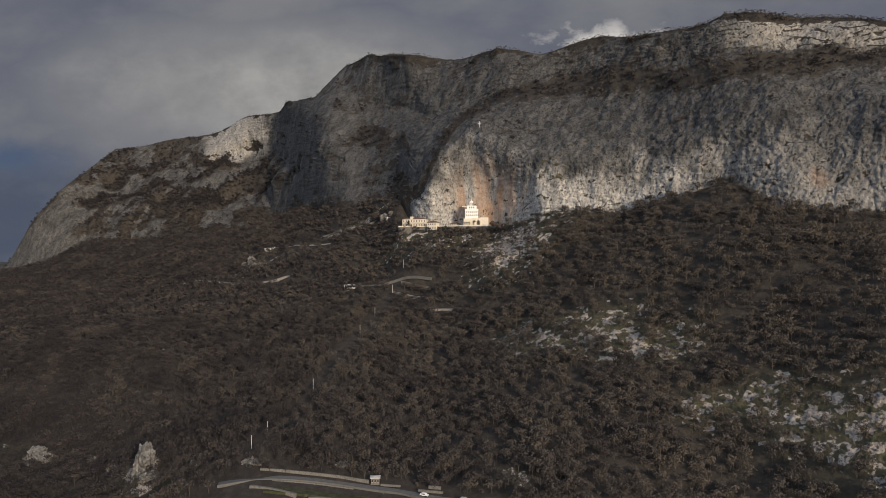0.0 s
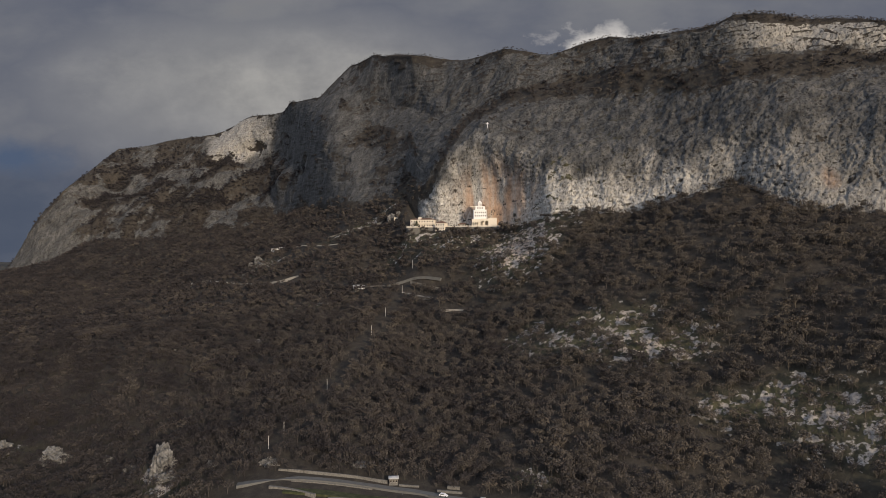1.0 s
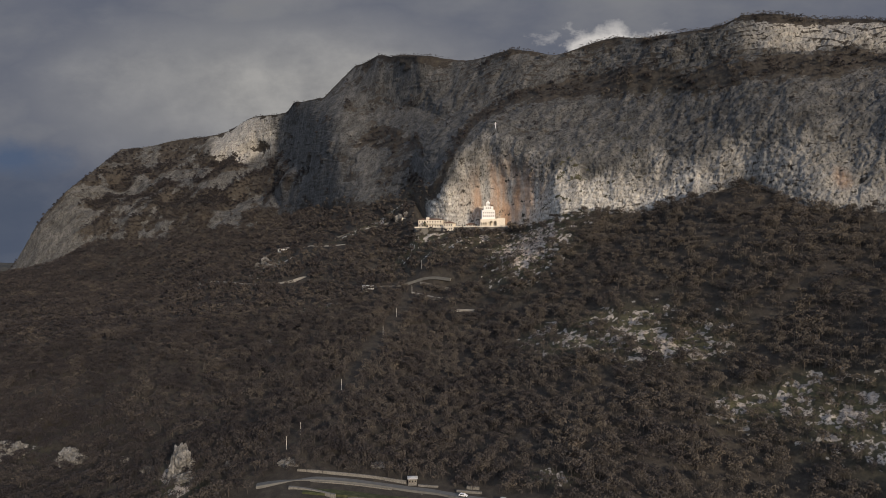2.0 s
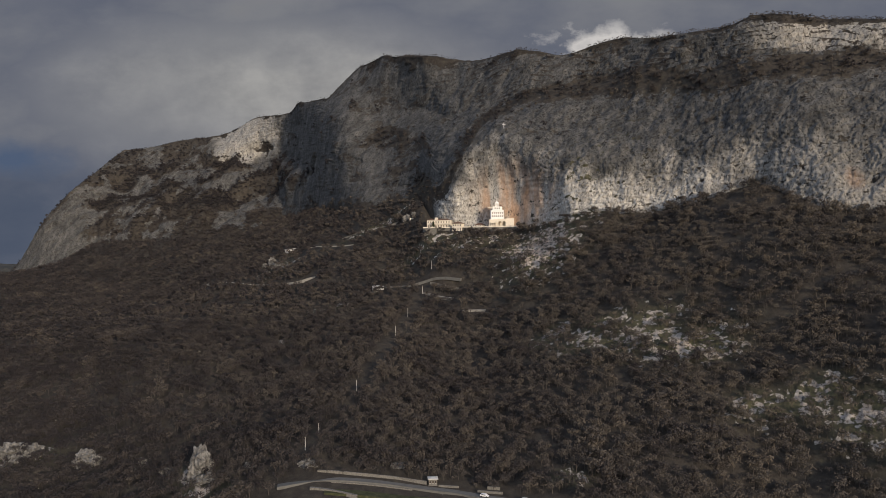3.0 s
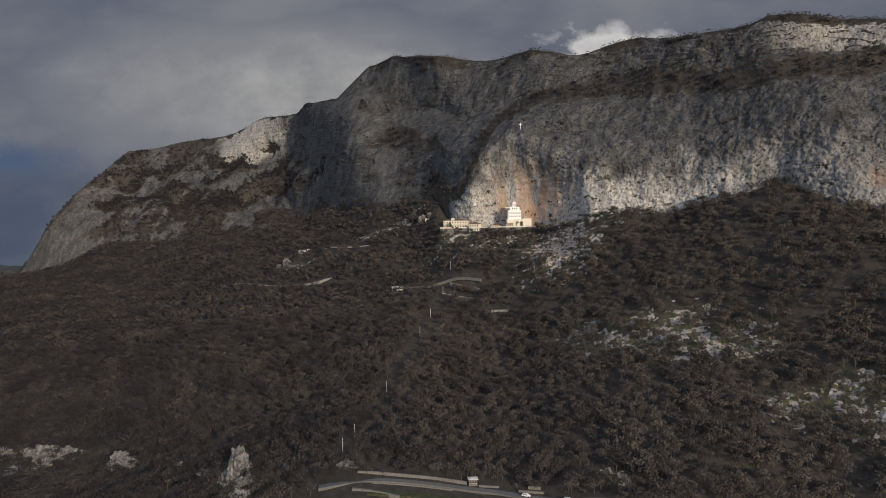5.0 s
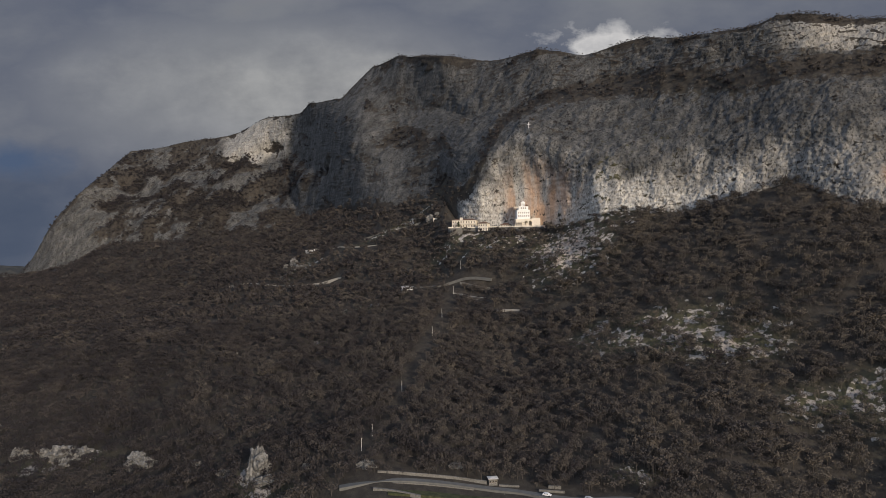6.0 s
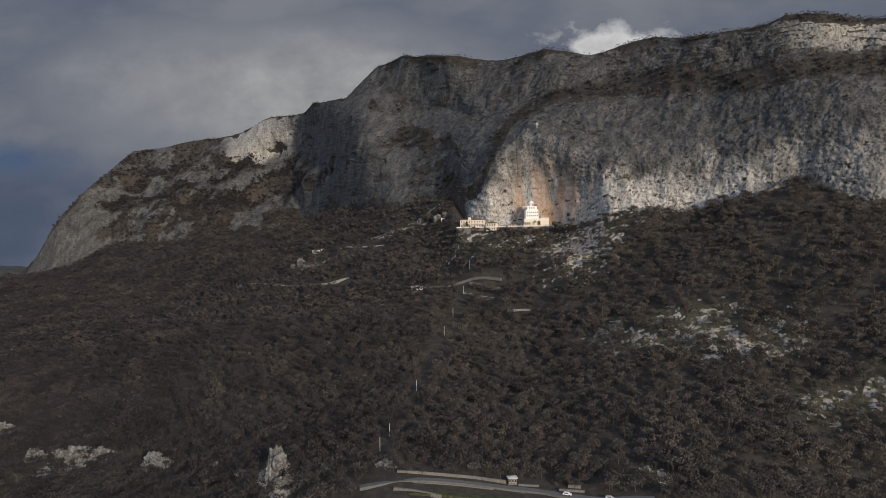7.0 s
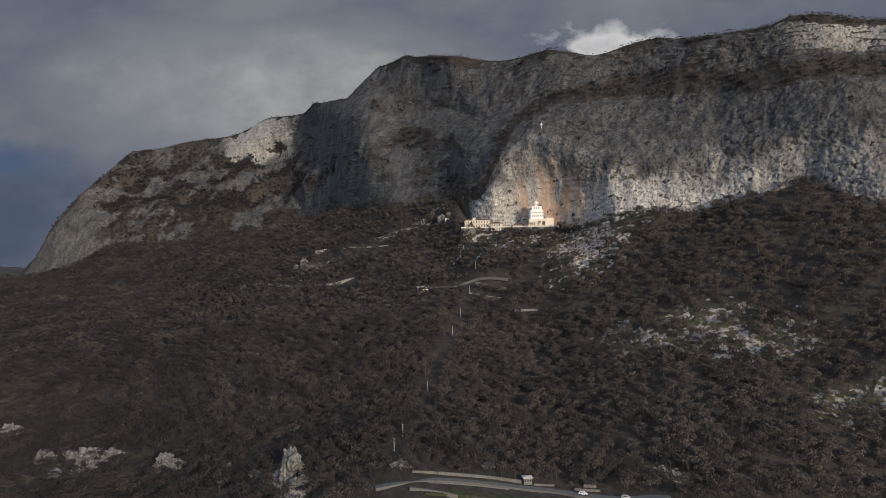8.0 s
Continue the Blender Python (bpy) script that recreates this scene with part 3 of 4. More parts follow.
GREY_PAINT = plain("silver_paint", (0.42, 0.43, 0.45), 0.3, 0.05, 2.0)
RUBBER = plain("rubber", (0.02, 0.02, 0.02), 0.8, 0.1, 0.3)
NEEDLES = speckled("needles", ((0.012, 0.022, 0.010), (0.025, 0.04, 0.018), (0.045, 0.06, 0.028)), 0.6, 0.95, 0.1)


def part(name, bm, mat, parent, label=""):
    me = bpy.data.meshes.new(name)
    bmesh.ops.recalc_face_normals(bm, faces=bm.faces[:])
    bm.to_mesh(me)
    bm.free()
    me.materials.append(mat)
    ob = new(name, me)
    ob.parent = parent
    return tagged(ob, label)


def thing(name, label, category, m, group=""):
    ob = new(name)
    ob.matrix_basis = m
    return tagged(ob, label, category, group)


def box(bm, x0, x1, y0, y1, z0, z1, inset=0.0):
    """A block; inset narrows its top."""
    v = [bm.verts.new((x, y, z0)) for x, y in ((x0, y0), (x1, y0), (x1, y1), (x0, y1))]
    v += [bm.verts.new((x, y, z1)) for x, y in ((x0 + inset, y0 + inset), (x1 - inset, y0 + inset), (x1 - inset, y1 - inset), (x0 + inset, y1 - inset))]
    for f in ((3, 2, 1, 0), (4, 5, 6, 7), (0, 1, 5, 4), (1, 2, 6, 5), (2, 3, 7, 6), (3, 0, 4, 7)):
        bm.faces.new([v[i] for i in f])
    return bm


def pierced(bm, x0, x1, y0, y1, z0, z1, holes):
    """A wall along x with rectangular openings (x, z, width, height) right through it."""
    xs = sorted({x0, x1, *(h[0] for h in holes), *(h[0] + h[2] for h in holes)})
    for a, b in zip(xs, xs[1:]):
        m = (a + b) / 2
        spans, low = [], z0
        for hx, hz, hw, hh in sorted((h for h in holes if h[0] < m < h[0] + h[2]), key=lambda h: h[1]):
            spans.append((low, hz))
            low = hz + hh
        spans.append((low, z1))
        for lo, hi in spans:
            if hi - lo > 0.01:
                box(bm, a, b, y0, y1, lo, hi)
    return bm


def arcade(bm, x0, x1, y0, y1, z0, z1, bays, pier, spring):
    """A wall of round arches that one can look through."""
    bay = (x1 - x0) / bays
    for i in range(bays + 1):
        a = x0 + i * bay
        box(bm, max(x0, a - pier / 2), min(x1, a + pier / 2), y0, y1, z0, z1)
    for i in range(bays):
        c, r = x0 + (i + 0.5) * bay, (bay - pier) / 2
        for k in range(8):
            a0, a1 = math.pi * k / 8, math.pi * (k + 1) / 8
            pts = [(c - r * math.cos(a0), spring + r * math.sin(a0)), (c - r * math.cos(a1), spring + r * math.sin(a1)), (c - r * math.cos(a1), z1), (c - r * math.cos(a0), z1)]
            f = [bm.verts.new((x, y0, z)) for x, z in pts]
            g = [bm.verts.new((x, y1, z)) for x, z in pts]
            bm.faces.new(f), bm.faces.new(g[::-1])
            for q in range(4):
                bm.faces.new((f[q], g[q], g[(q + 1) % 4], f[(q + 1) % 4]))
    return bm


def hipped(bm, x0, x1, y0, y1, z, rise, over=0.5):
    x0, x1, y0, y1 = x0 - over, x1 + over, y0 - over, y1 + over
    half = min(x1 - x0, y1 - y0) / 2
    if x1 - x0 >= y1 - y0:
        top = ((x0 + half, (y0 + y1) / 2), (x1 - half, (y0 + y1) / 2))
    else:
        top = (((x0 + x1) / 2, y0 + half), ((x0 + x1) / 2, y1 - half))
    lo = [bm.verts.new((x, y, z - 0.18)) for x, y in ((x0, y0), (x1, y0), (x1, y1), (x0, y1))]
    hi = [bm.verts.new((x, y, z)) for x, y in ((x0, y0), (x1, y0), (x1, y1), (x0, y1))]
    a, b = (bm.verts.new((x, y, z + rise)) for x, y in top)
    bm.faces.new(lo[::-1])
    for i in range(4):
        bm.faces.new((lo[i], lo[(i + 1) % 4], hi[(i + 1) % 4], hi[i]))
    if x1 - x0 >= y1 - y0:
        fs = ((hi[0], hi[1], b, a), (hi[1], hi[2], b), (hi[2], hi[3], a, b), (hi[3], hi[0], a))
    else:
        fs = ((hi[0], hi[1], a), (hi[1], hi[2], b, a), (hi[2], hi[3], b), (hi[3], hi[0], a, b))
    for f in fs:
        bm.faces.new(f)
    return bm


def window(parent, x, y, z, w, h, frame_mat=WOOD):
    """Frame, sill and a pane set back in its opening."""
    bm = bmesh.new()
    for a, b, c, d in ((x, x + 0.12, z, z + h), (x + w - 0.12, x + w, z, z + h), (x + 0.12, x + w - 0.12, z, z + 0.12), (x + 0.12, x + w - 0.12, z + h - 0.12, z + h)):
        box(bm, a, b, y + 0.12, y + 0.22, c, d)
    fr = part("window", bm, frame_mat, parent)
    part("pane", box(bmesh.new(), x + 0.1, x + w - 0.1, y + 0.16, y + 0.19, z + 0.1, z + h - 0.1), GLASS, fr)
    part("sill", box(bmesh.new(), x - 0.08, x + w + 0.08, y - 0.1, y + 0.1, z - 0.1, z), CONCRETE, fr)


def house(name, label, m, w, d, h, cols, floors, wall_mat=CREAM, roof_mat=ROOF, rise=2.2, category="house", size=(1.0, 1.5), base=6.0):
    """A house with its openings in front, seen from the valley."""
    ob = thing(name, label, category, m)
    step, fh = w / cols, h / floors
    holes = [(-w / 2 + (i + 0.5) * step - size[0] / 2, f * fh + fh * 0.36, *size) for f in range(floors) for i in range(cols)]
    part("front_wall", pierced(bmesh.new(), -w / 2, w / 2, 0, 0.4, 0, h, holes), wall_mat, ob)
    part("side_wall", box(bmesh.new(), -w / 2, -w / 2 + 0.4, 0.4, d, 0, h), wall_mat, ob)
    part("side_wall", box(bmesh.new(), w / 2 - 0.4, w / 2, 0.4, d, 0, h), wall_mat, ob)
    part("back_wall", box(bmesh.new(), -w / 2 + 0.4, w / 2 - 0.4, d - 0.4, d, 0, h), wall_mat, ob)
    part("plinth", box(bmesh.new(), -w / 2 - 0.2, w / 2 + 0.2, -0.2, d + 0.2, -base, 0), STONE, ob, "rough stone plinth")
    part("roof", hipped(bmesh.new(), -w / 2, w / 2, 0, d, h + 0.18, rise), roof_mat, ob, "brown tiled hipped roof")
    for hx, hz, hw, hh in holes:
        window(ob, hx, 0, hz, hw, hh)
    return ob


def crag(name, label, x, y, w, d, h, seed, lean=0.0):
    """A single limestone crag, cleft and fluted."""
    bm = bmesh.new()
    bmesh.ops.create_icosphere(bm, subdivisions=4, radius=1.0)
    off = Vector((seed * 7.3, seed * 3.1, 0))
    for v in bm.verts:
        q = v.co.copy()
        n = noise.fractal(Vector((q.x * 1.3, q.y * 1.3, q.z * 0.9)) + off, 0.8, 2.1, 5)
        r = 0.9 + 0.55 * n + 0.5 * abs(noise.noise(Vector((q.x * 3.2, q.y * 3.2, q.z * 1.6)) + off)) + 0.16 * noise.noise(q * 8 + off) + 0.08 * noise.noise(q * 17 + off)
        v.co = Vector((q.x * r * w / 2 + lean * q.z * w, q.y * r * d / 2, q.z * r * h * 0.62 + h * 0.3))
    me = bpy.data.meshes.new(name)
    bm.to_mesh(me)
    bm.free()
    me.materials.append(BOULDER)
    ob = new(name, me)
    ob.location = (x, y, ground_z(x, y) - h * 0.12)
    return tagged(ob, label, "rock")


def strip(name, label, wide, pts, mat, category, lift=0.5, kind="structure", drop=1.5):
    """A road laid along the slope, level across, with a real edge."""
    path = []
    for (ax, ay), (bx, by) in zip(pts, pts[1:]):
        n = max(2, int(math.hypot(bx - ax, by - ay) / 2.5))
        path += [(ax + (bx - ax) * i / n, ay + (by - ay) * i / n) for i in range(n)]
    path.append(pts[-1])
    arr = np.array(path, float)
    for k in range(3):
        arr[1:-1] = (arr[:-2] + arr[1:-1] * 2 + arr[2:]) / 4
    z = np.array([ground_z(x, y) for x, y in arr])
    pad = np.pad(z, 4, mode="edge")
    z = np.convolve(pad, np.ones(9) / 9, "valid") + lift
    tan = np.gradient(arr, axis=0)
    tan /= np.linalg.norm(tan, axis=1)[:, None]
    side = np.stack([tan[:, 1], -tan[:, 0]], 1) * wide / 2
    bm = bmesh.new()
    rings = []
    for (x, y), s, h in zip(arr, side, z):
        rings.append([bm.verts.new(c) for c in ((x + s[0], y + s[1], h), (x - s[0], y - s[1], h), (x - s[0], y - s[1], h - drop), (x + s[0], y + s[1], h - drop))])
    for p, q in zip(rings, rings[1:]):
        for i in range(4):
            bm.faces.new((p[i], p[(i + 1) % 4], q[(i + 1) % 4], q[i]))
    bm.faces.new(rings[0][::-1]), bm.faces.new(rings[-1])
    bmesh.ops.recalc_face_normals(bm, faces=bm.faces[:])
    me = bpy.data.meshes.new(name)
    bm.to_mesh(me)
    bm.free()
    me.materials.append(mat)
    return tagged(new(name, me), label, category, kind=kind), arr, side, z


# ---- roads with their stone walls ----
strip("road", "pale tarmac road curving round a lawn", *LANES["valley_road"], TARMAC, "road")
strip("road", "pale hairpin road on the hillside", *LANES["hairpin_road"], GRAVEL, "road", 0.8, drop=3.5)
strip("road", "narrow road climbing under the cliffs", *LANES["upper_road"], GRAVEL, "road", 0.5, drop=1.5)
strip("road", "narrow road between bare woods", *LANES["middle_road"], TARMAC, "road", 0.6, drop=2.5)
strip("road", "short lane on the hillside", *LANES["lower_lane"], GRAVEL, "road", 0.6, drop=2.5)
strip("road", "forest lane in the woods", *LANES["forest_lane"], GRAVEL, "road", 0.6, drop=2.0)
strip("path", "pale scree path on the slope", *LANES["scree_path"], GRAVEL, "path", 0.5)


def stone_wall(label, pts, high, thick=0.7, lift=0.4):
    ob, *_ = strip("stone_wall", label, thick, pts, STONE, "wall", high, "structure", high + 1.8)
    return ob


stone_wall("long pale stone retaining wall above the road", [(-92, 335.5), (-83, 336.5), (-67, 337), (-52, 336), (-37, 333)], 1.4)
stone_wall("low stone wall beside the road", [(-84, 327.6), (-71, 329.4), (-60, 329.4), (-44, 327.4)], 0.5, 0.5)
stone_wall("stone wall along the parking place", [(-31, 331.5), (-21, 329.5)], 0.8)
stone_wall("broken stone wall below the lawn", [(-93, 321), (-81, 320), (-70, 317)], 1.3, 1.4)
stone_wall("broken stone wall below the lawn", [(-64, 316.5), (-58, 318), (-50, 316)], 1.3, 1.4)
stone_wall("stepped stone wall by the road bend", [(-12, 324.5), (0, 321.5)], 1.0, 0.9)
stone_wall("stepped stone wall by the road bend", [(-7, 326.5), (-1, 325)], 1.4, 0.9)
stone_wall("stone wall of the hairpin road", [(-281, 727), (-262, 720)], 2.2)
stone_wall("stone wall of the hairpin road", [(-228, 709), (-218, 705)], 2.0)
stone_wall("stone wall of the middle road", [(-38, 605), (-12, 589)], 1.8)
stone_wall("stone wall of the lower lane", [(-42, 587), (-20, 572)], 1.8)
stone_wall("old stone wall under the cliffs", [(-142, 777), (-105, 759), (-68, 747)], 0.9, 0.8)
strip("lawn", "green winter lawn inside the road bend", 9.5, [(-86, 321.6), (-67, 323.0), (-52, 322.4), (-36, 320.0)], GRASS, "lawn", 0.25, "structure", 1.2)

# ---- the monastery in its terrace under the cliff ----
DECK = 152.6
ob = thing("terrace", "long stone terrace wall under the cliff", "terrace", pose(0, 0, 0))
corners = [(-46, 688), (-17, 681), (20, 661), (47, 656)]
for (ax, ay), (bx, by) in zip(corners, corners[1:]):
    bm = bmesh.new()
    lo = [bm.verts.new(c) for c in ((ax, ay, DECK - 16), (bx, by, DECK - 16), (bx, by + 30, DECK - 16), (ax, ay + 30, DECK - 16))]
    hi = [bm.verts.new(c) for c in ((ax, ay, DECK), (bx, by, DECK), (bx, by + 30, DECK), (ax, ay + 30, DECK))]
    bm.faces.new(lo[::-1]), bm.faces.new(hi)
    for i in range(4):
        bm.faces.new((lo[i], lo[(i + 1) % 4], hi[(i + 1) % 4], hi[i]))
    part("terrace_wall", bm, STONE, ob)
    bm = bmesh.new()
    n = Vector((by - ay, ax - bx, 0)).normalized() * 0.5
    v = [bm.verts.new(c) for c in ((ax, ay, DECK), (bx, by, DECK), (bx - n.x, by - n.y, DECK), (ax - n.x, ay - n.y, DECK))]
    top = bmesh.ops.extrude_face_region(bm, geom=[bm.faces.new(v)])
    for q in top["geom"]:
        if isinstance(q, bmesh.types.BMVert):
            q.co.z += 1.1
    part("parapet", bm, CREAM, ob, "cream parapet")

church = thing("church", "white plastered church built into the cliff", "church", pose(28.5, 661, DECK))
part("arcade", arcade(bmesh.new(), -8, 0.5, 0, 0.9, 0, 7.2, 4, 0.6, 3.8), CREAM, church, "cream arcade of narrow arches")
part("arcade", arcade(bmesh.new(), 0.5, 8.5, -0.2, 0.9, 0, 8.0, 2, 0.9, 4.4), CREAM, church, "cream arcade of tall arches")
part("buttress", box(bmesh.new(), 8.5, 16.5, 0, 9, 0, 8.8), CREAM, church)
part("gallery_wall", box(bmesh.new(), -8, 8.5, 5, 5.6, 0, 7.2), CREAM, church)
part("gallery_roof", box(bmesh.new(), -8.2, 8.6, 0.9, 10, 7.2, 7.7), CREAM, church)
holes = [(-5.2 + i * 2.0, z, 0.8, 1.5) for z in (10.2, 13.4) for i in range(6)]
part("front_wall", pierced(bmesh.new(), -6.4, 6.4, 1.2, 1.7, 7.7, 16.4, holes), PLASTER, church)
part("side_wall", box(bmesh.new(), -6.4, -5.9, 1.7, 14, 7.7, 16.4), PLASTER, church)
part("side_wall", box(bmesh.new(), 5.9, 6.4, 1.7, 14, 7.7, 16.4), PLASTER, church)
part("cornice", box(bmesh.new(), -6.7, 6.7, 0.9, 14, 16.4, 16.9), PLASTER, church)
for hx, hz, hw, hh in holes:
    window(church, hx, 1.2, hz, hw, hh)
up = [(-2.6 + i * 2.1, 17.9, 0.9, 1.6) for i in range(3)]
part("upper_wall", pierced(bmesh.new(), -4.6, 4.9, 2.0, 2.5, 16.9, 20.6, up), PLASTER, church)
part("upper_wall", box(bmesh.new(), -4.6, 4.9, 2.5, 12, 16.9, 20.6), PLASTER, church)
for hx, hz, hw, hh in up:
    window(church, hx, 2.0, hz, hw, hh)
part("roof", hipped(bmesh.new(), 1.8, 5.4, 2.2, 11, 20.8, 1.6, 0.3), ROOF, church, "dark brown roof")
part("balcony", box(bmesh.new(), -9.5, -4.6, 2.2, 5, 19.4, 20.2), CREAM, church)
tower = part("bell_tower", arcade(bmesh.new(), -2.0, 1.6, 2.2, 2.7, 20.6, 24.2, 2, 0.5, 22.4), PLASTER, church)
part("tower_wall", box(bmesh.new(), -2.0, 1.6, 4.6, 5.2, 20.6, 24.2), PLASTER, tower)
part("tower_wall", box(bmesh.new(), -2.0, -1.5, 2.7, 4.6, 20.6, 24.2), PLASTER, tower)
part("tower_wall", box(bmesh.new(), 1.1, 1.6, 2.7, 4.6, 20.6, 24.2), PLASTER, tower)
part("tower_roof", hipped(bmesh.new(), -2.0, 1.6, 2.2, 5.2, 24.3, 1.5, 0.25), PLASTER, tower)
bm = box(bmesh.new(), -0.28, -0.12, 3.6, 3.76, 25.6, 27.4)
box(bm, -0.7, -0.28, 3.6, 3.76, 26.6, 26.78), box(bm, -0.12, 0.3, 3.6, 3.76, 26.6, 26.78)
part("cross", bm, STEEL, tower)

konak = house("monastery_house", "cream two storey monastery house with many windows", pose(-30, 690, DECK, 0, 0, -14), 25, 9, 8.2, 9, 2, rise=1.6, base=9)
part("gable", box(bmesh.new(), -4.2, -1.2, -0.3, 3, 8.4, 11.0, 0.25), CREAM, konak)
part("balcony", box(bmesh.new(), -12, 12.4, -1.3, -0.02, 3.7, 4.0), CREAM, konak)
for i in range(11):
    part("baluster", box(bmesh.new(), -11.9 + i * 2.38, -11.75 + i * 2.38, -1.28, -1.1, 4.0, 5.0), CREAM, konak)
part("rail", box(bmesh.new(), -12, 12.3, -1.3, -1.1, 5.0, 5.15), CREAM, konak)
house("guest_house", "cream guest house with a broad brown roof", pose(-11.5, 675, DECK - 3.5, 0, 0, -24), 10, 8, 7.6, 4, 2, rise=2.0, base=7)
house("shed", "low brown roofed shed on the terrace", pose(11, 673, DECK, 0, 0, -25), 9, 5, 2.6, 3, 1, rise=1.8, category="shed", size=(0.8, 1.0), base=2)
ob = thing("bastion", "tall square stone bastion below the house", "bastion", pose(-38, 678, DECK - 9.5, 0, 0, -14))
part("bastion_wall", box(bmesh.new(), -7, 6, 0, 8, -8, 9.2, 0.5), STONE, ob)
part("coping", box(bmesh.new(), -6.7, 5.7, 0.2, 7.7, 9.2, 9.6), CREAM, ob)
gate = thing("gateway", "white round arched gateway beside the rock", "gateway", pose(-59, 726, ground_z(-59, 726)))
part("arch", arcade(bmesh.new(), -2.3, 2.3, 0, 1.4, -1, 4.6, 1, 1.0, 1.6), CREAM, gate)
part("wing_wall", box(bmesh.new(), 2.3, 8.0, 0.2, 1.2, -3, 0.6), STONE, gate)

# ---- houses on the slope ----
house("house", "small white house beside the middle road", pose(-86, 615, ground_z(-86, 615) + 1.2, 0, 0, 10), 10, 6, 3.2, 4, 1, PLASTER, CONCRETE, 0.6, base=5)
house("house", "small pale house near the upper road", pose(-211, 806, ground_z(-211, 806) + 1, 0, 0, 0), 9, 6, 4.0, 3, 1, PLASTER, CONCRETE, 0.8, base=6)
house("house", "small pale house near the upper road", pose(-202, 803, ground_z(-202, 803) + 1, 0, 0, 8), 6, 5, 3.0, 2, 1, PLASTER, CONCRETE, 0.6, base=6)
house("kiosk", "small stone kiosk beside the road", pose(-33.8, 332, ground_z(-33.8, 332) + 0.2, 0, 0, 4), 4.2, 3.5, 3.0, 3, 1, STONE, CONCRETE, 0.5, category="kiosk", size=(0.7, 1.1), base=3)

# ---- the cross on the ledge ----
ci, cj = np.unravel_index(np.argmin(np.where(VV > 5.6, (PX - 36) ** 2 + (P[..., 2] - 254) ** 2 + np.abs(PY - 669), 1e9)), VV.shape)
at = P[ci, cj]
cross = thing("summit_cross", "tall white steel cross on the cliff edge", "cross", pose(*at))
part("upright", box(bmesh.new(), -0.22, 0.22, -0.2, 0.2, -2, 6.4), STEEL, cross)
part("arm", box(bmesh.new(), -1.6, -0.22, -0.18, 0.18, 4.3, 4.75), STEEL, cross)
part("arm", box(bmesh.new(), 0.22, 1.6, -0.18, 0.18, 4.3, 4.75), STEEL, cross)

# ---- poles down the cut ----
def cylinder(bm, x, y, z0, z1, r0, r1, n=8):
    a = [bm.verts.new((x + r0 * math.cos(2 * math.pi * i / n), y + r0 * math.sin(2 * math.pi * i / n), z0)) for i in range(n)]
    b = [bm.verts.new((x + r1 * math.cos(2 * math.pi * i / n), y + r1 * math.sin(2 * math.pi * i / n), z1)) for i in range(n)]
    bm.faces.new(a[::-1]), bm.faces.new(b)
    for i in range(n):
        bm.faces.new((a[i], a[(i + 1) % n], b[(i + 1) % n], b[i]))
    return bm


first = thing("utility_pole", "pale concrete utility pole in the forest cut", "pole", pose(-102, 355, ground_z(-102, 355)), "poles down the cut")
part("shaft", cylinder(bmesh.new(), 0, 0, -1, 7.0, 0.18, 0.11), CONCRETE, first)
part("crossarm", box(bmesh.new(), -0.5, 0.5, -0.05, 0.05, 6.55, 6.65), WOOD, first)
for i in (-0.45, 0, 0.45):
    part("insulator", cylinder(bmesh.new(), i, 0, 6.65 if i else 7.0, 7.2, 0.05, 0.03, 6), SLATE, first)
for y in (372, 430, 512, 545, 590, 622):
    x = -102 + 0.244 * (y - 355)
    copy_thing(first, pose(x, y, ground_z(x, y)))


# ---- cars on the valley road ----
def car(label, m, paint):
    ob = thing("car", label, "car", m)
    bm = bmesh.new()
    side = [(-2.1, 0.35), (2.1, 0.35), (2.15, 0.75), (1.2, 0.95), (0.6, 1.45), (-1.4, 1.48), (-2.05, 0.95)]
    l = [bm.verts.new((x, -0.85, z)) for x, z in side]
    r = [bm.verts.new((x, 0.85, z)) for x, z in side]
    bm.faces.new(l), bm.faces.new(r[::-1])
    for i in range(len(side)):
        bm.faces.new((l[i], r[i], r[(i + 1) % len(side)], l[(i + 1) % len(side)]))
    bmesh.ops.bevel(bm, geom=bm.edges[:], offset=0.06, segments=1, affect="EDGES")
    part("body", bm, paint, ob)
    for s in (-0.862, 0.862):
        part("side_window", box(bmesh.new(), -1.3, 0.75, min(s, s * 0.99), max(s, s * 0.99), 0.98, 1.36), GLASS, ob)
    for x in (-1.3, 1.3):
        for s in (-0.8, 0.8):
            bm = cylinder(bmesh.new(), 0, 0, -0.1, 0.1, 0.33, 0.33, 12)
            bmesh.ops.transform(bm, matrix=pose(x, s, 0.33, 90, 0, 0), verts=bm.verts)
            part("wheel", bm, RUBBER, ob)
    return ob


def road_top(x, y):
    return ground_z(x, y) + 0.62


car("white car on the valley road", pose(-9, 319.4, road_top(-9, 319.4), 0, 0, -22), PAINT)
car("silver car on the valley road", pose(10, 313.1, road_top(10, 313.1), 0, 0, -14), GREY_PAINT)

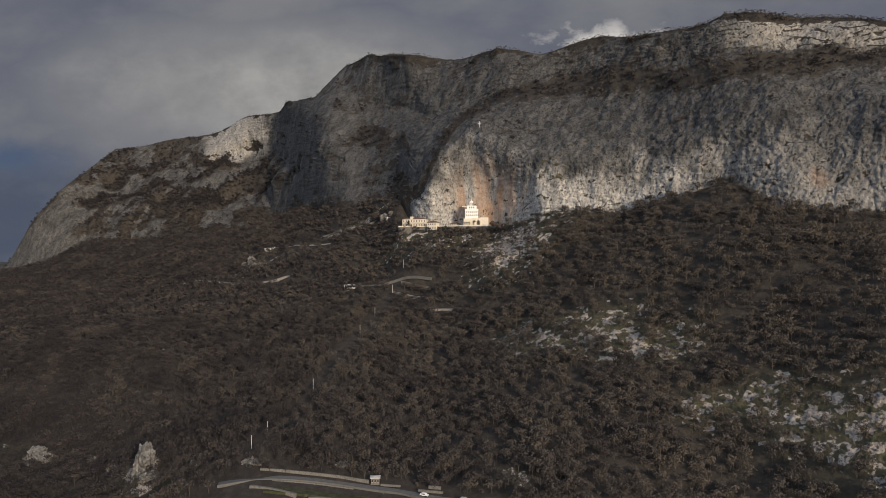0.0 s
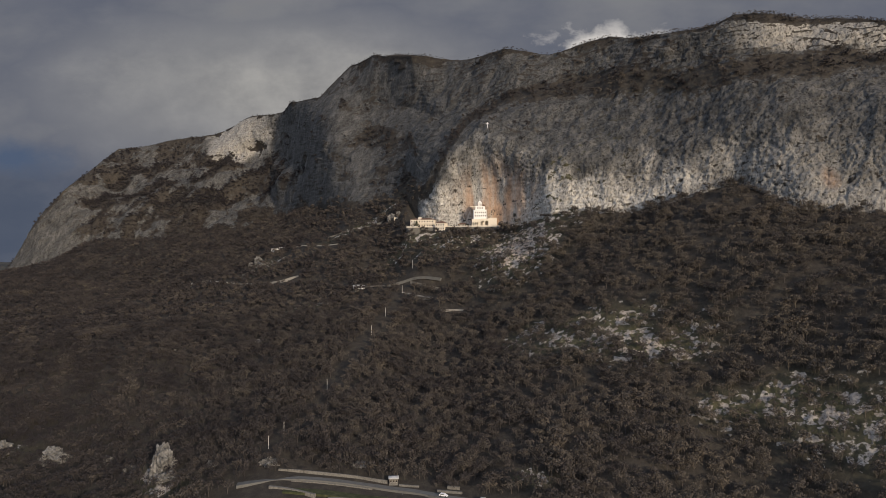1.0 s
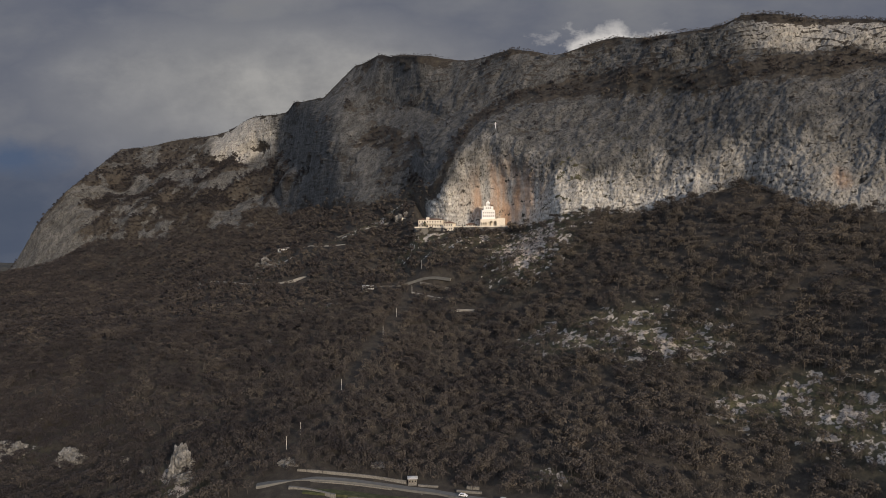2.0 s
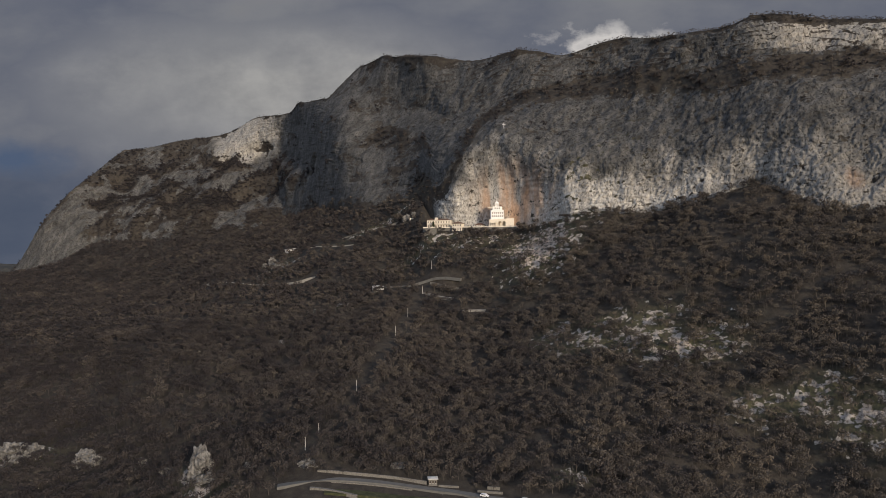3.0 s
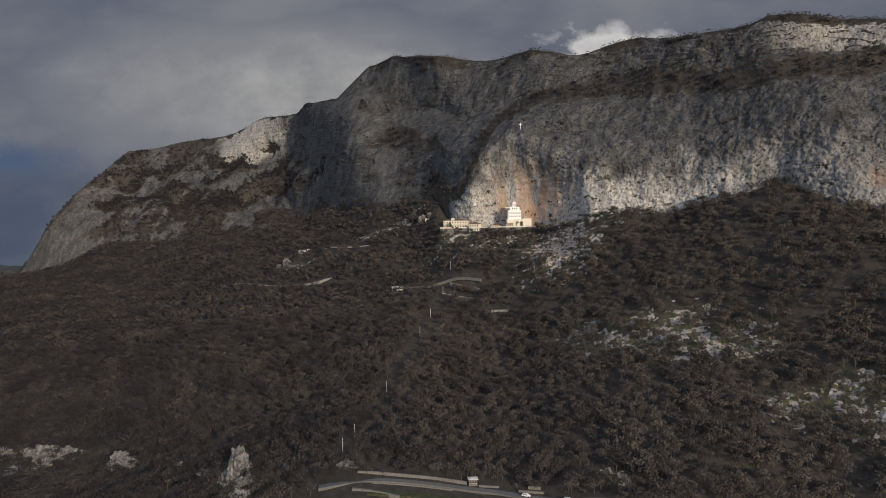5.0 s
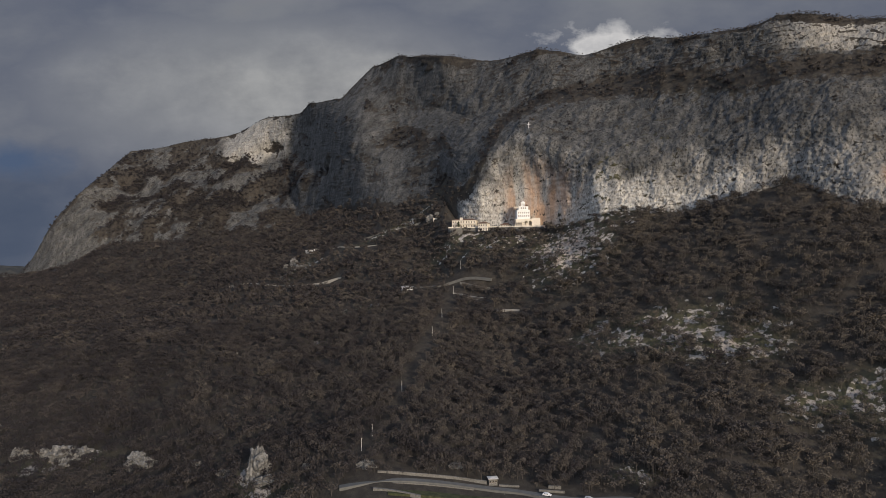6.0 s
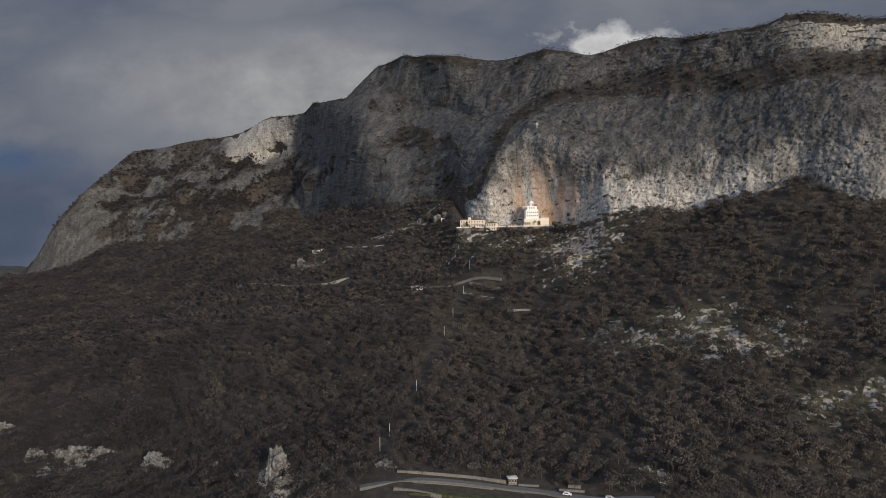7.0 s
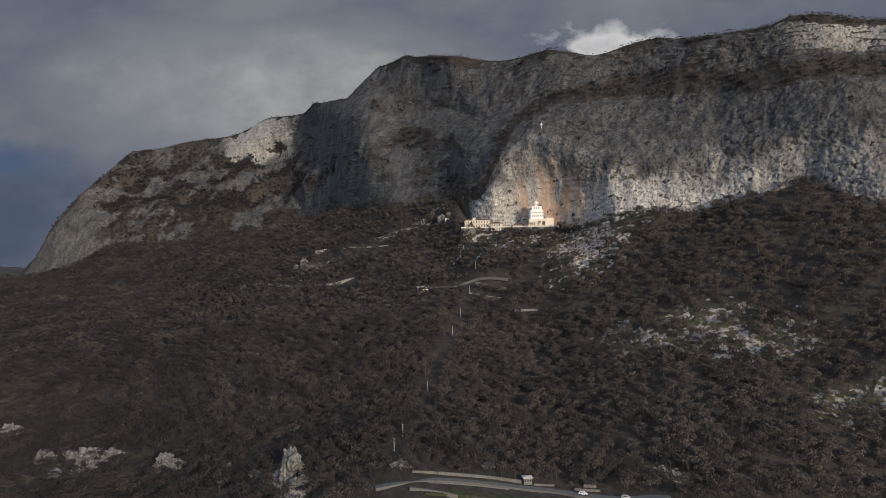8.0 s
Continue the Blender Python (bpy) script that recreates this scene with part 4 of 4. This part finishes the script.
# ---- crags on the lower slope ----
CRAGS = [(-155, 348, 10, 8, 15), (-158, 346, 6, 5, 9), (-150, 340, 11, 6, 5), (-235, 386, 12, 9, 8), (-227, 383, 7, 6, 6), (-284, 400, 13, 9, 8), (-271, 396, 10, 7, 9), (-296, 406, 11, 8, 6), (-318, 414, 11, 8, 7),
         (-368, 462, 13, 8, 8), (-278, 391, 8, 6, 5), (-98, 341, 7, 5, 4), (-52, 346, 6, 4, 3)]
CRAGS += [(-225, 786, 8, 5, 9), (-236, 792, 6, 4, 6), (-215, 757, 8, 5, 6), (-222, 752, 7, 5, 5), (-208, 760, 5, 4, 4), (-64, 736, 10, 6, 8), (-57, 733, 6, 4, 5), (-176, 356, 7, 5, 4), (-130, 350, 5, 4, 3),
          (-196, 372, 5, 4, 3), (-231, 748, 6, 4, 4)]
for i, c in enumerate(CRAGS):
    crag("crag", "pale limestone crag among bare trees", *c, i + 1)


def boulders(name, label, where, chance, seed):
    """Loose limestone on the outcrops, as one mesh."""
    bm = bmesh.new()
    bmesh.ops.create_icosphere(bm, subdivisions=1, radius=1.0)
    kit = np.array([v.co[:] for v in bm.verts])
    tri = np.array([[v.index for v in f.verts] for f in bm.faces])
    bm.free()
    rng = np.random.RandomState(seed)
    area = np.linalg.norm(np.cross(np.gradient(P, axis=1), np.gradient(P, axis=0)), axis=-1)
    pick = np.argwhere(rng.rand(*area.shape) < where * area * chance)
    base = P[pick[:, 0], pick[:, 1]]
    n = len(base)
    rough = 1 + 0.45 * rng.normal(size=(n, len(kit), 1)).clip(-1.3, 1.3)
    size = (rng.rand(n, 1, 3) * 0.7 + 0.5) * (0.3 + 1.0 * rng.rand(n, 1, 1) ** 3) * np.array((1.1, 1.0, 1.0))
    v = kit[None] * rough * size + base[:, None]
    f = tri[None] + (np.arange(n) * len(kit))[:, None, None]
    return tagged(solid_mesh(name, v.reshape(-1, 3), f.reshape(-1, 3), BOULDER), label, "rocks", kind="stuff")


boulders("boulders", "loose pale limestone boulders on the slope", np.clip(bare * 1.4 - 0.35, 0, 1) * (VV < 5) * clear + 0.014 * (VV > 1.8) * (VV < 5) * (patchy > 0.1), 0.075, 21)


# ---- conifers on the terrace ----
def conifer(label, x, y, z, h, w, group=""):
    ob = thing("cypress", label, "tree", pose(x, y, z), group)
    part("trunk", cylinder(bmesh.new(), 0, 0, -0.5, h * 0.3, 0.12, 0.08, 6), WOOD, ob)
    rng = np.random.RandomState(int(abs(x) * 10 + y))
    bm = bmesh.new()
    for i in range(170):
        q = rng.rand() ** 0.8
        r = w / 2 * (1 - q) ** 0.7 * rng.uniform(0.5, 1.1)
        a = rng.uniform(0, 2 * math.pi)
        c = Vector((r * math.cos(a), r * math.sin(a), h * (0.08 + 0.86 * q)))
        s = rng.uniform(0.18, 0.4) * max(0.5, w / 2)
        d = Vector((math.cos(a), math.sin(a), 0.8)) * s
        e = Vector((-math.sin(a), math.cos(a), 0)) * s * 0.6
        bm.faces.new([bm.verts.new(c - e), bm.verts.new(c + e), bm.verts.new(c + d)])
    part("crown", bm, NEEDLES, ob)
    return ob


conifer("dark green cypress before the monastery house", -35.5, 687, DECK, 7, 5)
for i in range(9):
    x = 0.5 + i * 2.3
    conifer("small dark cypress in a row on the terrace", x, 684 - 0.54 * (x + 17), DECK, 2.6, 1.3, "cypress row")


# ---- low hills beyond the end of the ridge ----
def far_hill(label, x0, x1, y, top, seed):
    n, rows = 120, 14
    xs = np.linspace(x0, x1, n)
    f = np.linspace(0, 1, rows)
    g = np.zeros((rows, n, 3))
    crest = top * (0.55 + 0.45 * np.sin(np.linspace(0.15, 3.0, n)) ** 0.7)
    for i, q in enumerate(f):
        g[i, :, 0], g[i, :, 1] = xs, y + (q - 0.6) * 500
        g[i, :, 2] = -10 + (crest + 10) * math.sin(q * math.pi) ** 0.8
    g[..., 2] += 9 * fbm(g / 90.0 + seed, 4) * np.sin(f * math.pi)[:, None]
    ids = np.arange(rows * n).reshape(rows, n)
    q = np.stack([ids[:-1, :-1], ids[:-1, 1:], ids[1:, 1:], ids[1:, :-1]], -1).reshape(-1, 4)
    return tagged(solid_mesh("far_hill", g.reshape(-1, 3), q, HILL_WOODS), label, "hill", kind="structure")


HILL_WOODS = speckled("hill_woods", ((0.03, 0.035, 0.04), (0.05, 0.052, 0.05), (0.08, 0.075, 0.065)), 25, 0.95, 2.0)
far_hill("low wooded hill far across the valley", -2250, -1150, 1900, 122, 3)
